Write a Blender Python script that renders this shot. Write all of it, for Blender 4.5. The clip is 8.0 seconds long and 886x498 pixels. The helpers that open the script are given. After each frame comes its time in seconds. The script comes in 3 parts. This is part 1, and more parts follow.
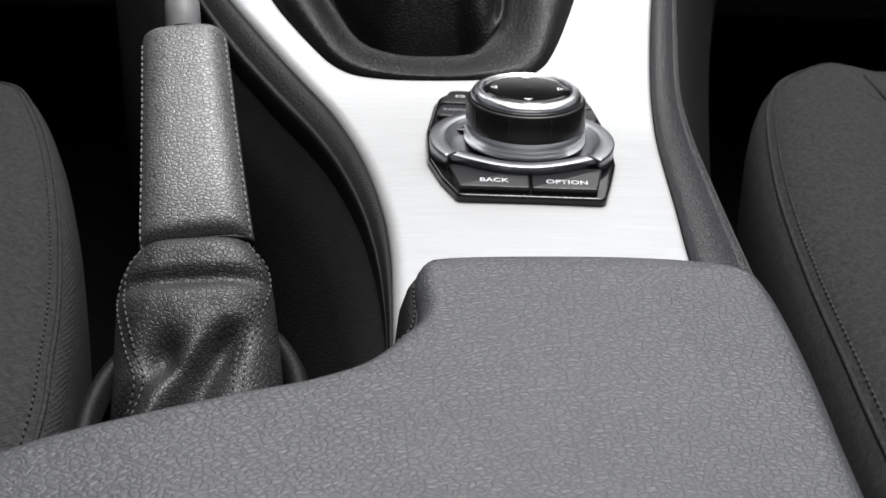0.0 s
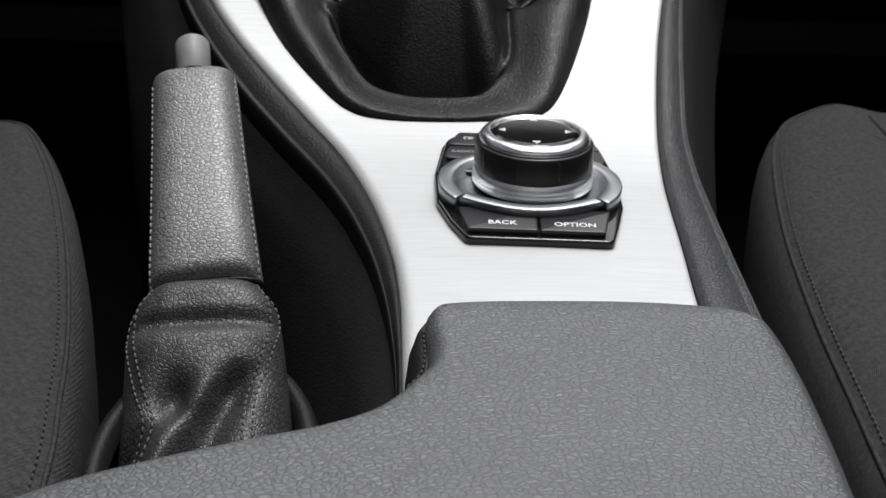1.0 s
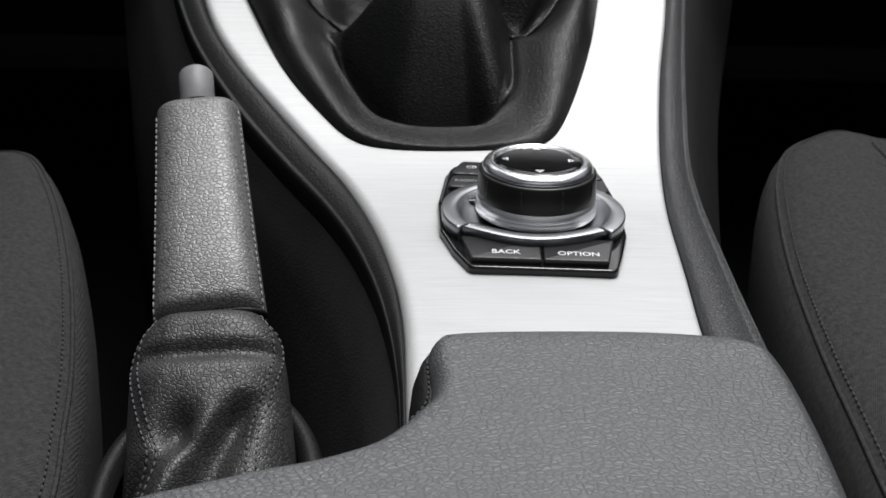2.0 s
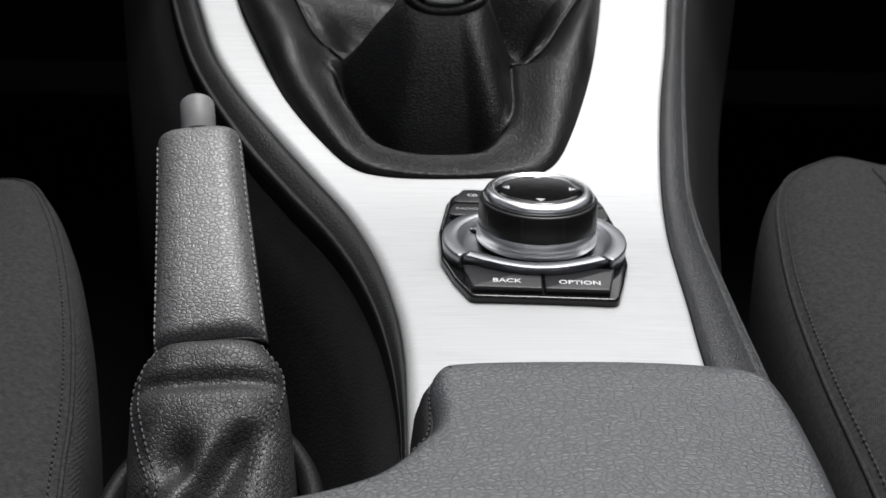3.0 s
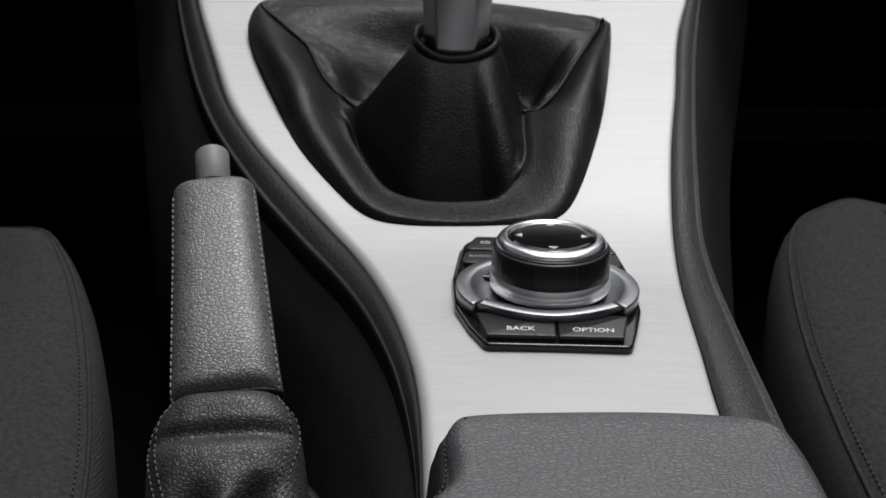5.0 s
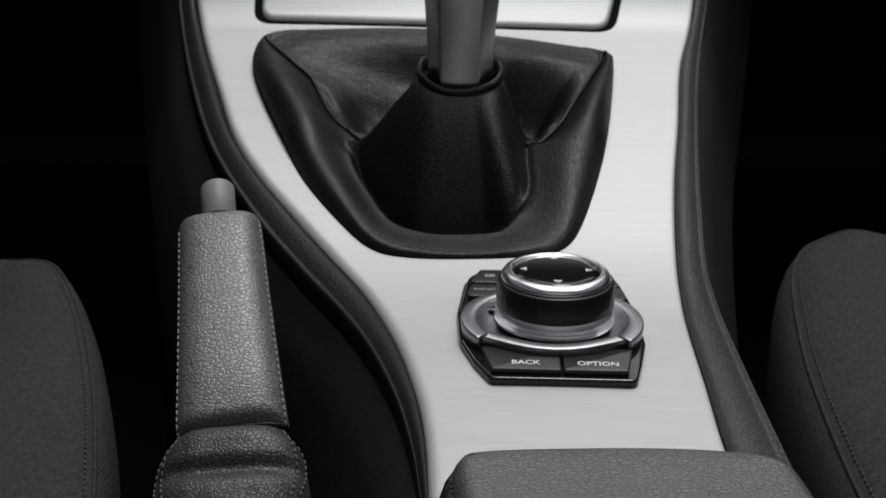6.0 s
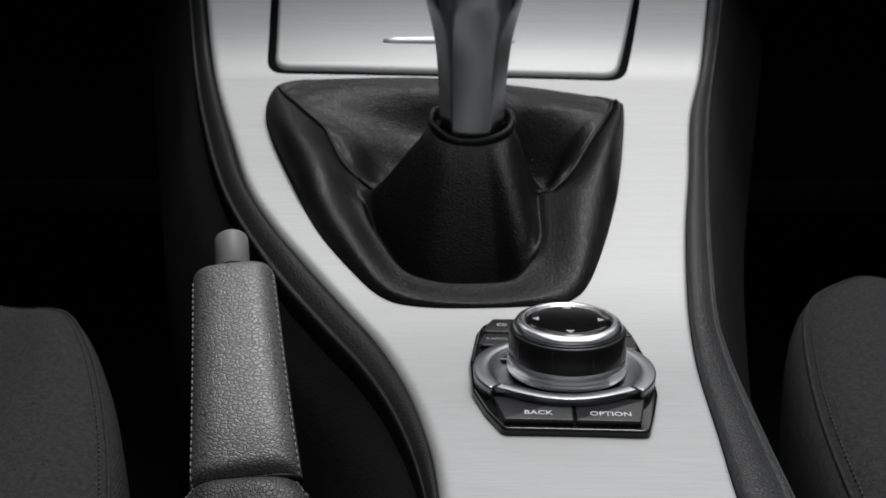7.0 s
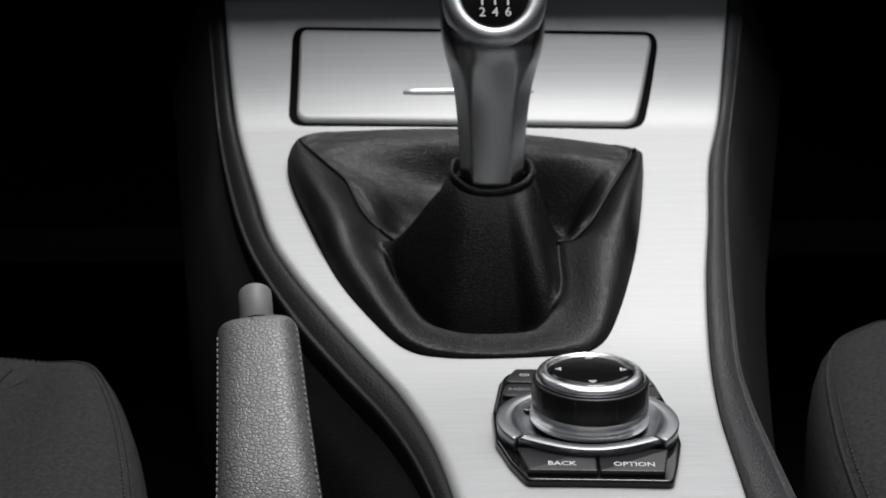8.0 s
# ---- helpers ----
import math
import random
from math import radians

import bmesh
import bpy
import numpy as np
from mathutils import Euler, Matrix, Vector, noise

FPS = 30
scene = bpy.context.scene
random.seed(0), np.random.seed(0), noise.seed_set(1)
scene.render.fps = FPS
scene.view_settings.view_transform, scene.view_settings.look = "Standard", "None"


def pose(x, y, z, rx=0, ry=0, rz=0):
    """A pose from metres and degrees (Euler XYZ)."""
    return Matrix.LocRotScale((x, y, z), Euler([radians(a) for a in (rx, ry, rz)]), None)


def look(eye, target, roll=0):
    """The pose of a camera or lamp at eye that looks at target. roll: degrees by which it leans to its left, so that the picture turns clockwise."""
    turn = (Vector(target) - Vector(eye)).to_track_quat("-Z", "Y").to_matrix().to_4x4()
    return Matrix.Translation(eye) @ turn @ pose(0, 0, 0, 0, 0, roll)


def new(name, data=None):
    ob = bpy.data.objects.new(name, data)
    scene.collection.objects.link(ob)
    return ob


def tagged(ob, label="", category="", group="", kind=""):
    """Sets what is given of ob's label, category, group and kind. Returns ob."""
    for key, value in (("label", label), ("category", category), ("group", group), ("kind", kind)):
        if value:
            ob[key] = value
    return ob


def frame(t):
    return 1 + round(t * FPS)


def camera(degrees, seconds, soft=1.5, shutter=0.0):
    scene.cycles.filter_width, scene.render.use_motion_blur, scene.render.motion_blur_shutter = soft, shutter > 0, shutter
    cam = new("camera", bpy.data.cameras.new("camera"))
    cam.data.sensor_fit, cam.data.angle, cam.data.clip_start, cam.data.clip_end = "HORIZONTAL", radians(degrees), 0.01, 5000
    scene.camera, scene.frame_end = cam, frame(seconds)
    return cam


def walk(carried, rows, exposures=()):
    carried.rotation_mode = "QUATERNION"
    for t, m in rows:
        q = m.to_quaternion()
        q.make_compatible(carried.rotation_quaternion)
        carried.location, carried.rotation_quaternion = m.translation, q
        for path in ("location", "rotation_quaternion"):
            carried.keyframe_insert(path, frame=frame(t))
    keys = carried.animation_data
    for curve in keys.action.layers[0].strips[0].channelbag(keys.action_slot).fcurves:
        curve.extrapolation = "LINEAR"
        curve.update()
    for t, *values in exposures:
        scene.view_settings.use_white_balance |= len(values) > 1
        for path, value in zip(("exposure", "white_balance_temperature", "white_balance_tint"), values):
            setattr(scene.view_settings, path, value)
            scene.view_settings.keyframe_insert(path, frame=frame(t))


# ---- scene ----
# The camera: a slow tilt up with a small rise. Rows: seconds, eye, yaw, pitch, roll.
cam = camera(36.0, 8.0)
cam.data.dof.use_dof, cam.data.dof.focus_distance, cam.data.dof.aperture_fstop = True, 0.48, 28.0
ROWS = [
    (0.0, -0.0572, -0.5389, 0.2626, -2.52, -30.20, 1.87),
    (0.5, -0.0586, -0.5383, 0.2640, -2.47, -29.55, 1.91),
    (1.0, -0.0601, -0.5381, 0.2664, -2.39, -28.82, 1.98),
    (1.5, -0.0598, -0.5379, 0.2677, -2.18, -28.26, 1.71),
    (3.0, -0.0602, -0.5358, 0.2707, -2.11, -26.87, 1.55),
    (3.5, -0.0609, -0.5356, 0.2725, -1.97, -26.37, 1.32),
    (4.0, -0.0615, -0.5352, 0.2728, -1.87, -26.19, 1.39),
    (4.5, -0.0606, -0.5357, 0.2746, -1.60, -25.86, 1.01),
    (6.0, -0.0632, -0.5365, 0.2816, -1.50, -24.37, 0.78),
    (6.5, -0.0634, -0.5358, 0.2835, -1.49, -23.73, 0.71),
    (7.0, -0.0639, -0.5377, 0.2866, -0.98, -22.66, 0.44),
    (7.5, -0.0657, -0.5388, 0.2907, -0.50, -21.79, 0.20),
    (8.0, -0.0646, -0.5402, 0.2919, -0.07, -20.86, -0.53),
]
EXPOSURES = [(0.0, 0.46), (1.5, 0.30), (3.0, 0.28), (4.5, -0.05), (6.0, -0.36), (7.0, -0.42), (7.5, -0.34), (8.0, -0.17)]
walk(cam, [(t, pose(x, y, z, 90 + pitch, 0, yaw) @ pose(0, 0, 0, 0, 0, roll)) for t, x, y, z, yaw, pitch, roll in ROWS], EXPOSURES)

# World, sun, the light in the window openings and an added lamp overhead
world = bpy.data.worlds.new("sky")
world.use_nodes = True
scene.world = world
sky = world.node_tree.nodes.new("ShaderNodeTexSky")
sky.sky_type, sky.sun_disc = "NISHITA", False
sky.sun_elevation, sky.sun_rotation = radians(71), radians(24)
world.node_tree.nodes["Background"].inputs["Strength"].default_value = 0.05
pale = world.node_tree.nodes.new("ShaderNodeHueSaturation")
pale.inputs["Saturation"].default_value = 0.3
world.node_tree.links.new(sky.outputs[0], pale.inputs["Color"])
world.node_tree.links.new(pale.outputs[0], world.node_tree.nodes["Background"].inputs["Color"])
sun = new("sun", bpy.data.lights.new("sun", "SUN"))
sun.data.energy, sun.data.angle, sun.data.color = 1.75, radians(18), (1.0, 0.98, 0.96)
sun.matrix_world = look((0.22, 0.50, 1.6), (0, 0, 0))


def window_light(name, eye, target, wide, high, watts, colour=(1, 1, 1)):
    """The sky's light in a window opening."""
    ob = new(name, bpy.data.lights.new(name, "AREA"))
    ob.data.shape, ob.data.size, ob.data.size_y = "RECTANGLE", wide, high
    ob.data.energy, ob.data.color = watts, colour
    ob.matrix_world = look(eye, target)
    return ob


# the top lamp is added, in a roof opening assumed out of view
window_light("added_top_light", (0.155, 0.26, 0.97), (0.155, 0.26, 0), 1.07, 1.14, 8.6)
window_light("windscreen_light", (0, 1.12, 0.64), (0, 0.0, 0.05), 1.4, 0.6, 4.5)
window_light("rear_window_light", (0, -1.06, 0.72), (0, 0.1, 0.1), 1.1, 0.35, 0.6)


# ---- materials ----
def material(name, colour, rough=0.5, metal=0.0, spec=0.5):
    m = bpy.data.materials.new(name)
    m.use_nodes = True
    b = m.node_tree.nodes["Principled BSDF"]
    b.inputs["Base Color"].default_value = (*colour, 1)
    b.inputs["Roughness"].default_value = rough
    b.inputs["Metallic"].default_value = metal
    b.inputs["Specular IOR Level"].default_value = spec
    return m


def node(m, kind, **values):
    n = m.node_tree.nodes.new(kind)
    for key, value in values.items():
        n.inputs[key.replace("_", " ")].default_value = value
    return n


def wire(m, a, out, b, into):
    m.node_tree.links.new(a.outputs[out], b.inputs[into])


def coords(m, stretch=(1, 1, 1)):
    where = m.node_tree.nodes.new("ShaderNodeTexCoord")
    scale = m.node_tree.nodes.new("ShaderNodeMapping")
    scale.inputs["Scale"].default_value = stretch
    wire(m, where, "Object", scale, "Vector")
    return scale


def mottle(m, at, colour, spread, size):
    """Colour that varies slowly over the surface."""
    n = node(m, "ShaderNodeTexNoise", Scale=1 / size, Detail=4.0)
    wire(m, at, "Vector", n, "Vector")
    ramp = m.node_tree.nodes.new("ShaderNodeMapRange")
    ramp.inputs["From Min"].default_value, ramp.inputs["From Max"].default_value = 0.3, 0.7
    ramp.inputs["To Min"].default_value, ramp.inputs["To Max"].default_value = 1 - spread, 1 + spread
    wire(m, n, "Fac", ramp, "Value")
    mix = m.node_tree.nodes.new("ShaderNodeVectorMath")
    mix.operation = "SCALE"
    mix.inputs[0].default_value = colour
    wire(m, ramp, "Result", mix, "Scale")
    wire(m, mix, "Vector", m.node_tree.nodes["Principled BSDF"], "Base Color")
    return mix


def relief(m, pairs, strength=1.0):
    """Bumps one on another: (node, output, depth in metres)."""
    last = None
    for n, out, depth in pairs:
        b = node(m, "ShaderNodeBump", Strength=strength, Distance=depth)
        wire(m, n, out, b, "Height")
        if last:
            wire(m, last, "Normal", b, "Normal")
        last = b
    wire(m, last, "Normal", m.node_tree.nodes["Principled BSDF"], "Normal")


def leather(name, colour, rough, cell, depth, stretch=(1, 1, 1), edges=True, spread=0.12, spec=0.5, crack=0.14, crease_shade=0.0):
    """Leather or grained skin: cells of that size with creases between, over a slow waviness."""
    m = material(name, colour, rough, 0, spec)
    at = coords(m, stretch)
    warp = node(m, "ShaderNodeTexNoise", Scale=0.6 / cell, Detail=2.0)
    wire(m, at, "Vector", warp, "Vector")
    push = m.node_tree.nodes.new("ShaderNodeVectorMath")
    push.operation = "MULTIPLY_ADD"
    push.inputs[1].default_value = (cell * 0.9,) * 3
    wire(m, warp, "Color", push, 0)
    wire(m, at, "Vector", push, 2)
    cells = node(m, "ShaderNodeTexVoronoi", Scale=1 / cell)
    cells.feature = "DISTANCE_TO_EDGE" if edges else "F1"
    wire(m, push, "Vector", cells, "Vector")
    ramp = m.node_tree.nodes.new("ShaderNodeMapRange")
    ramp.interpolation_type = "SMOOTHSTEP"
    ramp.inputs["From Max"].default_value = crack if edges else 0.65
    if not edges:
        ramp.inputs["To Min"].default_value, ramp.inputs["To Max"].default_value = 1.0, 0.0
    wire(m, cells, "Distance", ramp, "Value")
    fine = node(m, "ShaderNodeTexNoise", Scale=3.5 / cell, Detail=3.0)
    wire(m, at, "Vector", fine, "Vector")
    broad = node(m, "ShaderNodeTexNoise", Scale=0.12 / cell, Detail=3.0)
    wire(m, at, "Vector", broad, "Vector")
    relief(m, ((broad, "Fac", depth * 0.9), (ramp, "Result", depth), (fine, "Fac", depth * 0.10)))
    tone = mottle(m, at, colour, spread, cell * 9)
    # the shade between the grains is put into the colour: creases are darkened
    if crease_shade:
        shade_ramp = m.node_tree.nodes.new("ShaderNodeMapRange")
        shade_ramp.interpolation_type = "SMOOTHSTEP"
        shade_ramp.inputs["From Max"].default_value = crack * 0.55
        shade_ramp.inputs["To Min"].default_value = 1 - crease_shade
        wire(m, cells, "Distance", shade_ramp, "Value")
        shaded = m.node_tree.nodes.new("ShaderNodeVectorMath")
        shaded.operation = "SCALE"
        wire(m, tone, "Vector", shaded, 0)
        wire(m, shade_ramp, "Result", shaded, "Scale")
        wire(m, shaded, "Vector", m.node_tree.nodes["Principled BSDF"], "Base Color")
    return m


def fabric(name, colour):
    m = material(name, colour, 0.95, 0, 0.15)
    at = coords(m, (1, 1, 1))
    waves = []
    for turn in (0.7, -0.7):
        spin = m.node_tree.nodes.new("ShaderNodeMapping")
        spin.inputs["Rotation"].default_value = (0.9 * turn, 0.62, turn)
        wire(m, at, "Vector", spin, "Vector")
        w = node(m, "ShaderNodeTexWave", Scale=430.0, Distortion=3.0, Detail=2.0)
        wire(m, spin, "Vector", w, "Vector")
        waves.append(w)
    fuzz = node(m, "ShaderNodeTexNoise", Scale=900.0, Detail=3.0)
    wire(m, at, "Vector", fuzz, "Vector")
    relief(m, ((waves[0], "Fac", 0.00015), (waves[1], "Fac", 0.00015), (fuzz, "Fac", 0.0006)))
    mottle(m, at, colour, 0.28, 0.0025)
    return m


def brushed(name, colour, rough, metal, along=(6, 900, 900)):
    m = material(name, colour, rough, metal)
    at = coords(m, along)
    lines = node(m, "ShaderNodeTexNoise", Scale=1.0, Detail=5.0, Roughness=0.7)
    wire(m, at, "Vector", lines, "Vector")
    relief(m, ((lines, "Fac", 0.00006),))
    ramp = m.node_tree.nodes.new("ShaderNodeMapRange")
    ramp.inputs["From Min"].default_value, ramp.inputs["From Max"].default_value = 0.3, 0.7
    ramp.inputs["To Min"].default_value, ramp.inputs["To Max"].default_value = rough - 0.08, rough + 0.08
    wire(m, lines, "Fac", ramp, "Value")
    wire(m, ramp, "Result", m.node_tree.nodes["Principled BSDF"], "Roughness")
    tone = m.node_tree.nodes.new("ShaderNodeMapRange")
    tone.inputs["From Min"].default_value, tone.inputs["From Max"].default_value = 0.3, 0.7
    tone.inputs["To Min"].default_value, tone.inputs["To Max"].default_value = 0.86, 1.11
    wire(m, lines, "Fac", tone, "Value")
    mix = m.node_tree.nodes.new("ShaderNodeVectorMath")
    mix.operation = "SCALE"
    mix.inputs[0].default_value = colour
    wire(m, tone, "Result", mix, "Scale")
    wire(m, mix, "Vector", m.node_tree.nodes["Principled BSDF"], "Base Color")
    return m


ARMREST = leather("grey_grained_vinyl", (0.076, 0.0782, 0.0836), 0.40, 0.0017, 0.00012, (0.70, 0.98, 1), True, 0.06, 0.5, 0.20, 0.40)
# paler copy of the rim plastic: the right rim's stronger light is in the colour
LIT_RIM_GRAIN = leather("lit_grained_plastic", (0.033, 0.034, 0.0365), 0.45, 0.0016, 0.00014, (0.8, 1.0, 1), True, 0.08, 0.4, 0.22, 0.5)
GRIP = leather("grip_leather", (0.128, 0.128, 0.130), 0.41, 0.0019, 0.00010, (0.85, 1.15, 1.15), True, 0.1, 0.8, 0.20, 0.75)
GAITER = leather("black_gaiter_leather", (0.041, 0.041, 0.042), 0.43, 0.0019, 0.00012, (1, 1, 1), True, 0.12, 0.45, 0.20, 0.7)
BOOT = leather("black_boot_leather", (0.0045, 0.0045, 0.0047), 0.40, 0.0016, 0.00009, (0.62, 1.25, 1), True, 0.12, 0.28, 0.24, 0.6)
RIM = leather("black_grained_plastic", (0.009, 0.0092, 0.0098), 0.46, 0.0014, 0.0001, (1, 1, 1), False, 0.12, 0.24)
DARK = leather("dark_console_plastic", (0.018, 0.018, 0.0187), 0.65, 0.0013, 0.00015, (1, 1, 1), False, 0.12, 0.2)
ALUMINIUM = brushed("brushed_aluminium", (0.475, 0.48, 0.487), 0.52, 0.34, (4, 1500, 1500))
SATIN = material("satin_silver", (0.76, 0.765, 0.78), 0.42, 1.0)
DARK_SATIN = material("dark_satin_silver", (0.33, 0.336, 0.352), 0.36, 1.0)
BAND = material("satin_black_rubber", (0.009, 0.009, 0.0095), 0.34, 0.0, 0.4)
DIM_INK = material("grey_print", (0.28, 0.28, 0.29), 0.5)
CHROME = material("chrome", (0.8, 0.8, 0.82), 0.27, 1.0)
LEVER = material("silver_lever_paint", (0.45, 0.455, 0.465), 0.27, 1.0)
GLOSS = material("gloss_black", (0.006, 0.006, 0.0065), 0.12)
BUTTON = leather("button_black", (0.018, 0.018, 0.02), 0.35, 0.0008, 0.00003, (1, 1, 1), False)
RUBBER = material("black_rubber", (0.003, 0.003, 0.003), 0.9, 0.0, 0.1)
INK = material("white_print", (0.75, 0.75, 0.77), 0.5)
GREY_PLASTIC = leather("grey_button_plastic", (0.19, 0.19, 0.195), 0.5, 0.001, 0.00004, (1, 1, 1), False)
THREAD = material("grey_thread", (0.085, 0.087, 0.095), 0.8)
GRIP_THREAD = material("pale_grip_thread", (0.23, 0.23, 0.24), 0.8)
SEAT_THREAD = material("charcoal_thread", (0.05, 0.05, 0.051), 0.9)
CARPET = fabric("black_carpet", (0.025, 0.025, 0.025))
BLACK_THREAD = material("black_thread", (0.012, 0.012, 0.013), 0.7)
SEAT = fabric("charcoal_seat_fabric", (0.041, 0.041, 0.042))
WELL = leather("black_well_plastic", (0.019, 0.0192, 0.0205), 0.6, 0.0013, 0.00015, (1, 1, 1), False, 0.12, 0.2)
DASH = leather("matt_black_fascia", (0.0035, 0.0035, 0.0036), 0.8, 0.0013, 0.00012, (1, 1, 1), False, 0.12, 0.1)
LINING = fabric("pale_headlining", (0.35, 0.35, 0.34))


# ---- building helpers ----
origin = {}


def thing(name, base, label, category, group="", kind=""):
    ob = new(name)
    ob.empty_display_size = 0.02
    ob.location = base
    origin[ob.name] = Vector(base)
    return tagged(ob, label, category, group, kind)


def part(name, bm, mat, parent=None, label="", smooth=True):
    """One mesh under a thing or a part; bm is in world places."""
    bmesh.ops.recalc_face_normals(bm, faces=bm.faces)
    base = origin[parent.name] if parent else Vector((0, 0, 0))
    me = bpy.data.meshes.new(name)
    bm.transform(Matrix.Translation(-base))
    for f in bm.faces:
        f.smooth = smooth
    bm.to_mesh(me)
    bm.free()
    me.materials.append(mat)
    ob = new(name, me)
    if parent:
        ob.parent = parent
    origin[ob.name] = base
    if label:
        tagged(ob, label)
    return ob


def loft(rings, closed=True, caps=True, bm=None):
    """Skin over rings of equally many points."""
    bm = bm or bmesh.new()
    rows = [[bm.verts.new(p) for p in ring] for ring in rings]
    n = len(rows[0])
    for a, b in zip(rows, rows[1:]):
        for i in range(n if closed else n - 1):
            j = (i + 1) % n
            bm.faces.new((a[i], a[j], b[j], b[i]))
    if caps and closed:
        bm.faces.new(rows[0][::-1])
        bm.faces.new(rows[-1])
    return bm


def smooth_line(points, n, closed=False):
    """n points along a smooth curve through the given ones."""
    p = [np.array(q, float) for q in points]
    m = len(p)
    spans = m if closed else m - 1
    out = []
    for k in range(n):
        s = k * spans / (n if closed else n - 1)
        i = min(int(s), spans - 1)
        u = s - i
        if closed:
            a, b, c, d = p[(i - 1) % m], p[i], p[(i + 1) % m], p[(i + 2) % m]
        else:
            a, b, c, d = p[max(i - 1, 0)], p[i], p[i + 1], p[min(i + 2, m - 1)]
        out.append(0.5 * (2 * b + (c - a) * u + (2 * a - 5 * b + 4 * c - d) * u**2 + (3 * b - a - 3 * c + d) * u**3))
    return out


def along(pairs):
    """A smooth function through (y, value) pairs in rising y, without overshoot."""
    ys, vs = np.array([p[0] for p in pairs]), np.array([p[1] for p in pairs])
    step, rate = np.diff(ys), np.diff(vs) / np.diff(ys)
    slope = np.empty(len(ys))
    slope[0], slope[-1] = rate[0], rate[-1]
    for i in range(1, len(ys) - 1):
        a, b = rate[i - 1], rate[i]
        slope[i] = 0.0 if a * b <= 0 else (step[i - 1] + step[i]) / (step[i] / a + step[i - 1] / b)

    def value(y):
        y = min(max(y, ys[0]), ys[-1])
        i = min(int(np.searchsorted(ys, y, side="right")) - 1, len(step) - 1)
        u = (y - ys[i]) / step[i]
        return float((1 + 2 * u) * (1 - u) ** 2 * vs[i] + u * (1 - u) ** 2 * step[i] * slope[i] + u * u * (3 - 2 * u) * vs[i + 1] + u * u * (u - 1) * step[i] * slope[i + 1])

    return value


def tube(points, radius, sides=8, bm=None):
    rings = []
    pts = [Vector(p) for p in points]
    for i, p in enumerate(pts):
        t = (pts[min(i + 1, len(pts) - 1)] - pts[max(i - 1, 0)]).normalized()
        a = t.orthogonal().normalized() if i == 0 else (a - t * a.dot(t)).normalized()
        b = t.cross(a)
        rings.append([p + radius * (math.cos(k * math.tau / sides) * a + math.sin(k * math.tau / sides) * b) for k in range(sides)])
    return loft(rings, bm=bm)


def stitches(points, length, gap, radius, bm=None):
    """Short thread beads along a line."""
    bm = bm or bmesh.new()
    pts = [Vector(p) for p in points]
    far = [0.0]
    for a, b in zip(pts, pts[1:]):
        far.append(far[-1] + (b - a).length)

    def at(s):
        return Vector([np.interp(s, far, [p[k] for p in pts]) for k in range(3)])

    s = 0.0
    while s + length < far[-1]:
        a, b = at(s), at(s + length)
        d = (b - a) * 0.16
        t = (b - a).normalized()
        u = t.orthogonal().normalized()
        v = t.cross(u)
        rings = [[q + r * (math.cos(k * math.tau / 6) * u + math.sin(k * math.tau / 6) * v) for k in range(6)]
                 for q, r in ((a, radius * 0.3), (a + d, radius), (b - d, radius), (b, radius * 0.3))]
        loft(rings, bm=bm)
        s += length + gap
    return bm


def inset(outline, by):
    """A closed plan outline drawn in by that much (counter-clockwise)."""
    n = len(outline)
    out = []
    for i in range(n):
        a, b = np.array(outline[i - 1][:2]), np.array(outline[(i + 1) % n][:2])
        t = (b - a) / max(np.linalg.norm(b - a), 1e-9)
        out.append((outline[i][0] - t[1] * by, outline[i][1] + t[0] * by))
    return out


def slab(outline, low, high, bevel, lift=None, steps=4, bm=None):
    """A plate over a plan outline with rounded upper edges; lift(x, y) is added to its height."""
    lift = lift or (lambda x, y: 0.0)
    rings = [[(x, y, low + lift(x, y)) for x, y in outline]]
    for k in range(steps + 1):
        a = k / steps * math.pi / 2
        edge = inset(outline, bevel * (1 - math.cos(a)))
        rings.append([(x, y, high - bevel * (1 - math.sin(a)) + lift(x, y)) for x, y in edge])
    return loft(rings, bm=bm)


def rounded(corners, radius, steps=6):
    """A plan polygon (counter-clockwise) with rounded corners."""
    out = []
    n = len(corners)
    for i, c in enumerate(corners):
        a, b, d = Vector(corners[i - 1]).to_2d(), Vector(c).to_2d(), Vector(corners[(i + 1) % n]).to_2d()
        u, v = (a - b).normalized(), (d - b).normalized()
        half = math.acos(max(-1, min(1, u.dot(v)))) / 2
        r = radius[i] if isinstance(radius, (list, tuple)) else radius
        back = min(r / math.tan(half), 0.48 * (a - b).length, 0.48 * (d - b).length)
        p, q = b + u * back, b + v * back
        for k in range(steps + 1):
            s = k / steps
            out.append(tuple((1 - s) ** 2 * p + 2 * s * (1 - s) * b + s * s * q))
    return out


def lathe(profile, centre, sides=64, tilt=None, bm=None):
    """Turned about the vertical through centre: (radius, height) pairs."""
    rings = [[(centre[0] + r * math.cos(k * math.tau / sides), centre[1] + r * math.sin(k * math.tau / sides), centre[2] + h) for k in range(sides)]
             for r, h in profile]
    return loft(rings, bm=bm)


def lettering(text, size, m):
    """Flat raised letters at a pose, in the built-in font."""
    data = bpy.data.curves.new("letters", "FONT")
    data.body, data.size, data.extrude, data.offset = text, size, 0.00012, size * 0.01
    data.align_x, data.align_y, data.resolution_u = "CENTER", "CENTER", 3
    ob = new("letters", data)
    bpy.context.view_layer.update()
    me = bpy.data.meshes.new_from_object(ob.evaluated_get(bpy.context.evaluated_depsgraph_get()))
    bpy.data.objects.remove(ob)
    bm = bmesh.new()
    bm.from_mesh(me)
    bm.transform(m)
    return bm


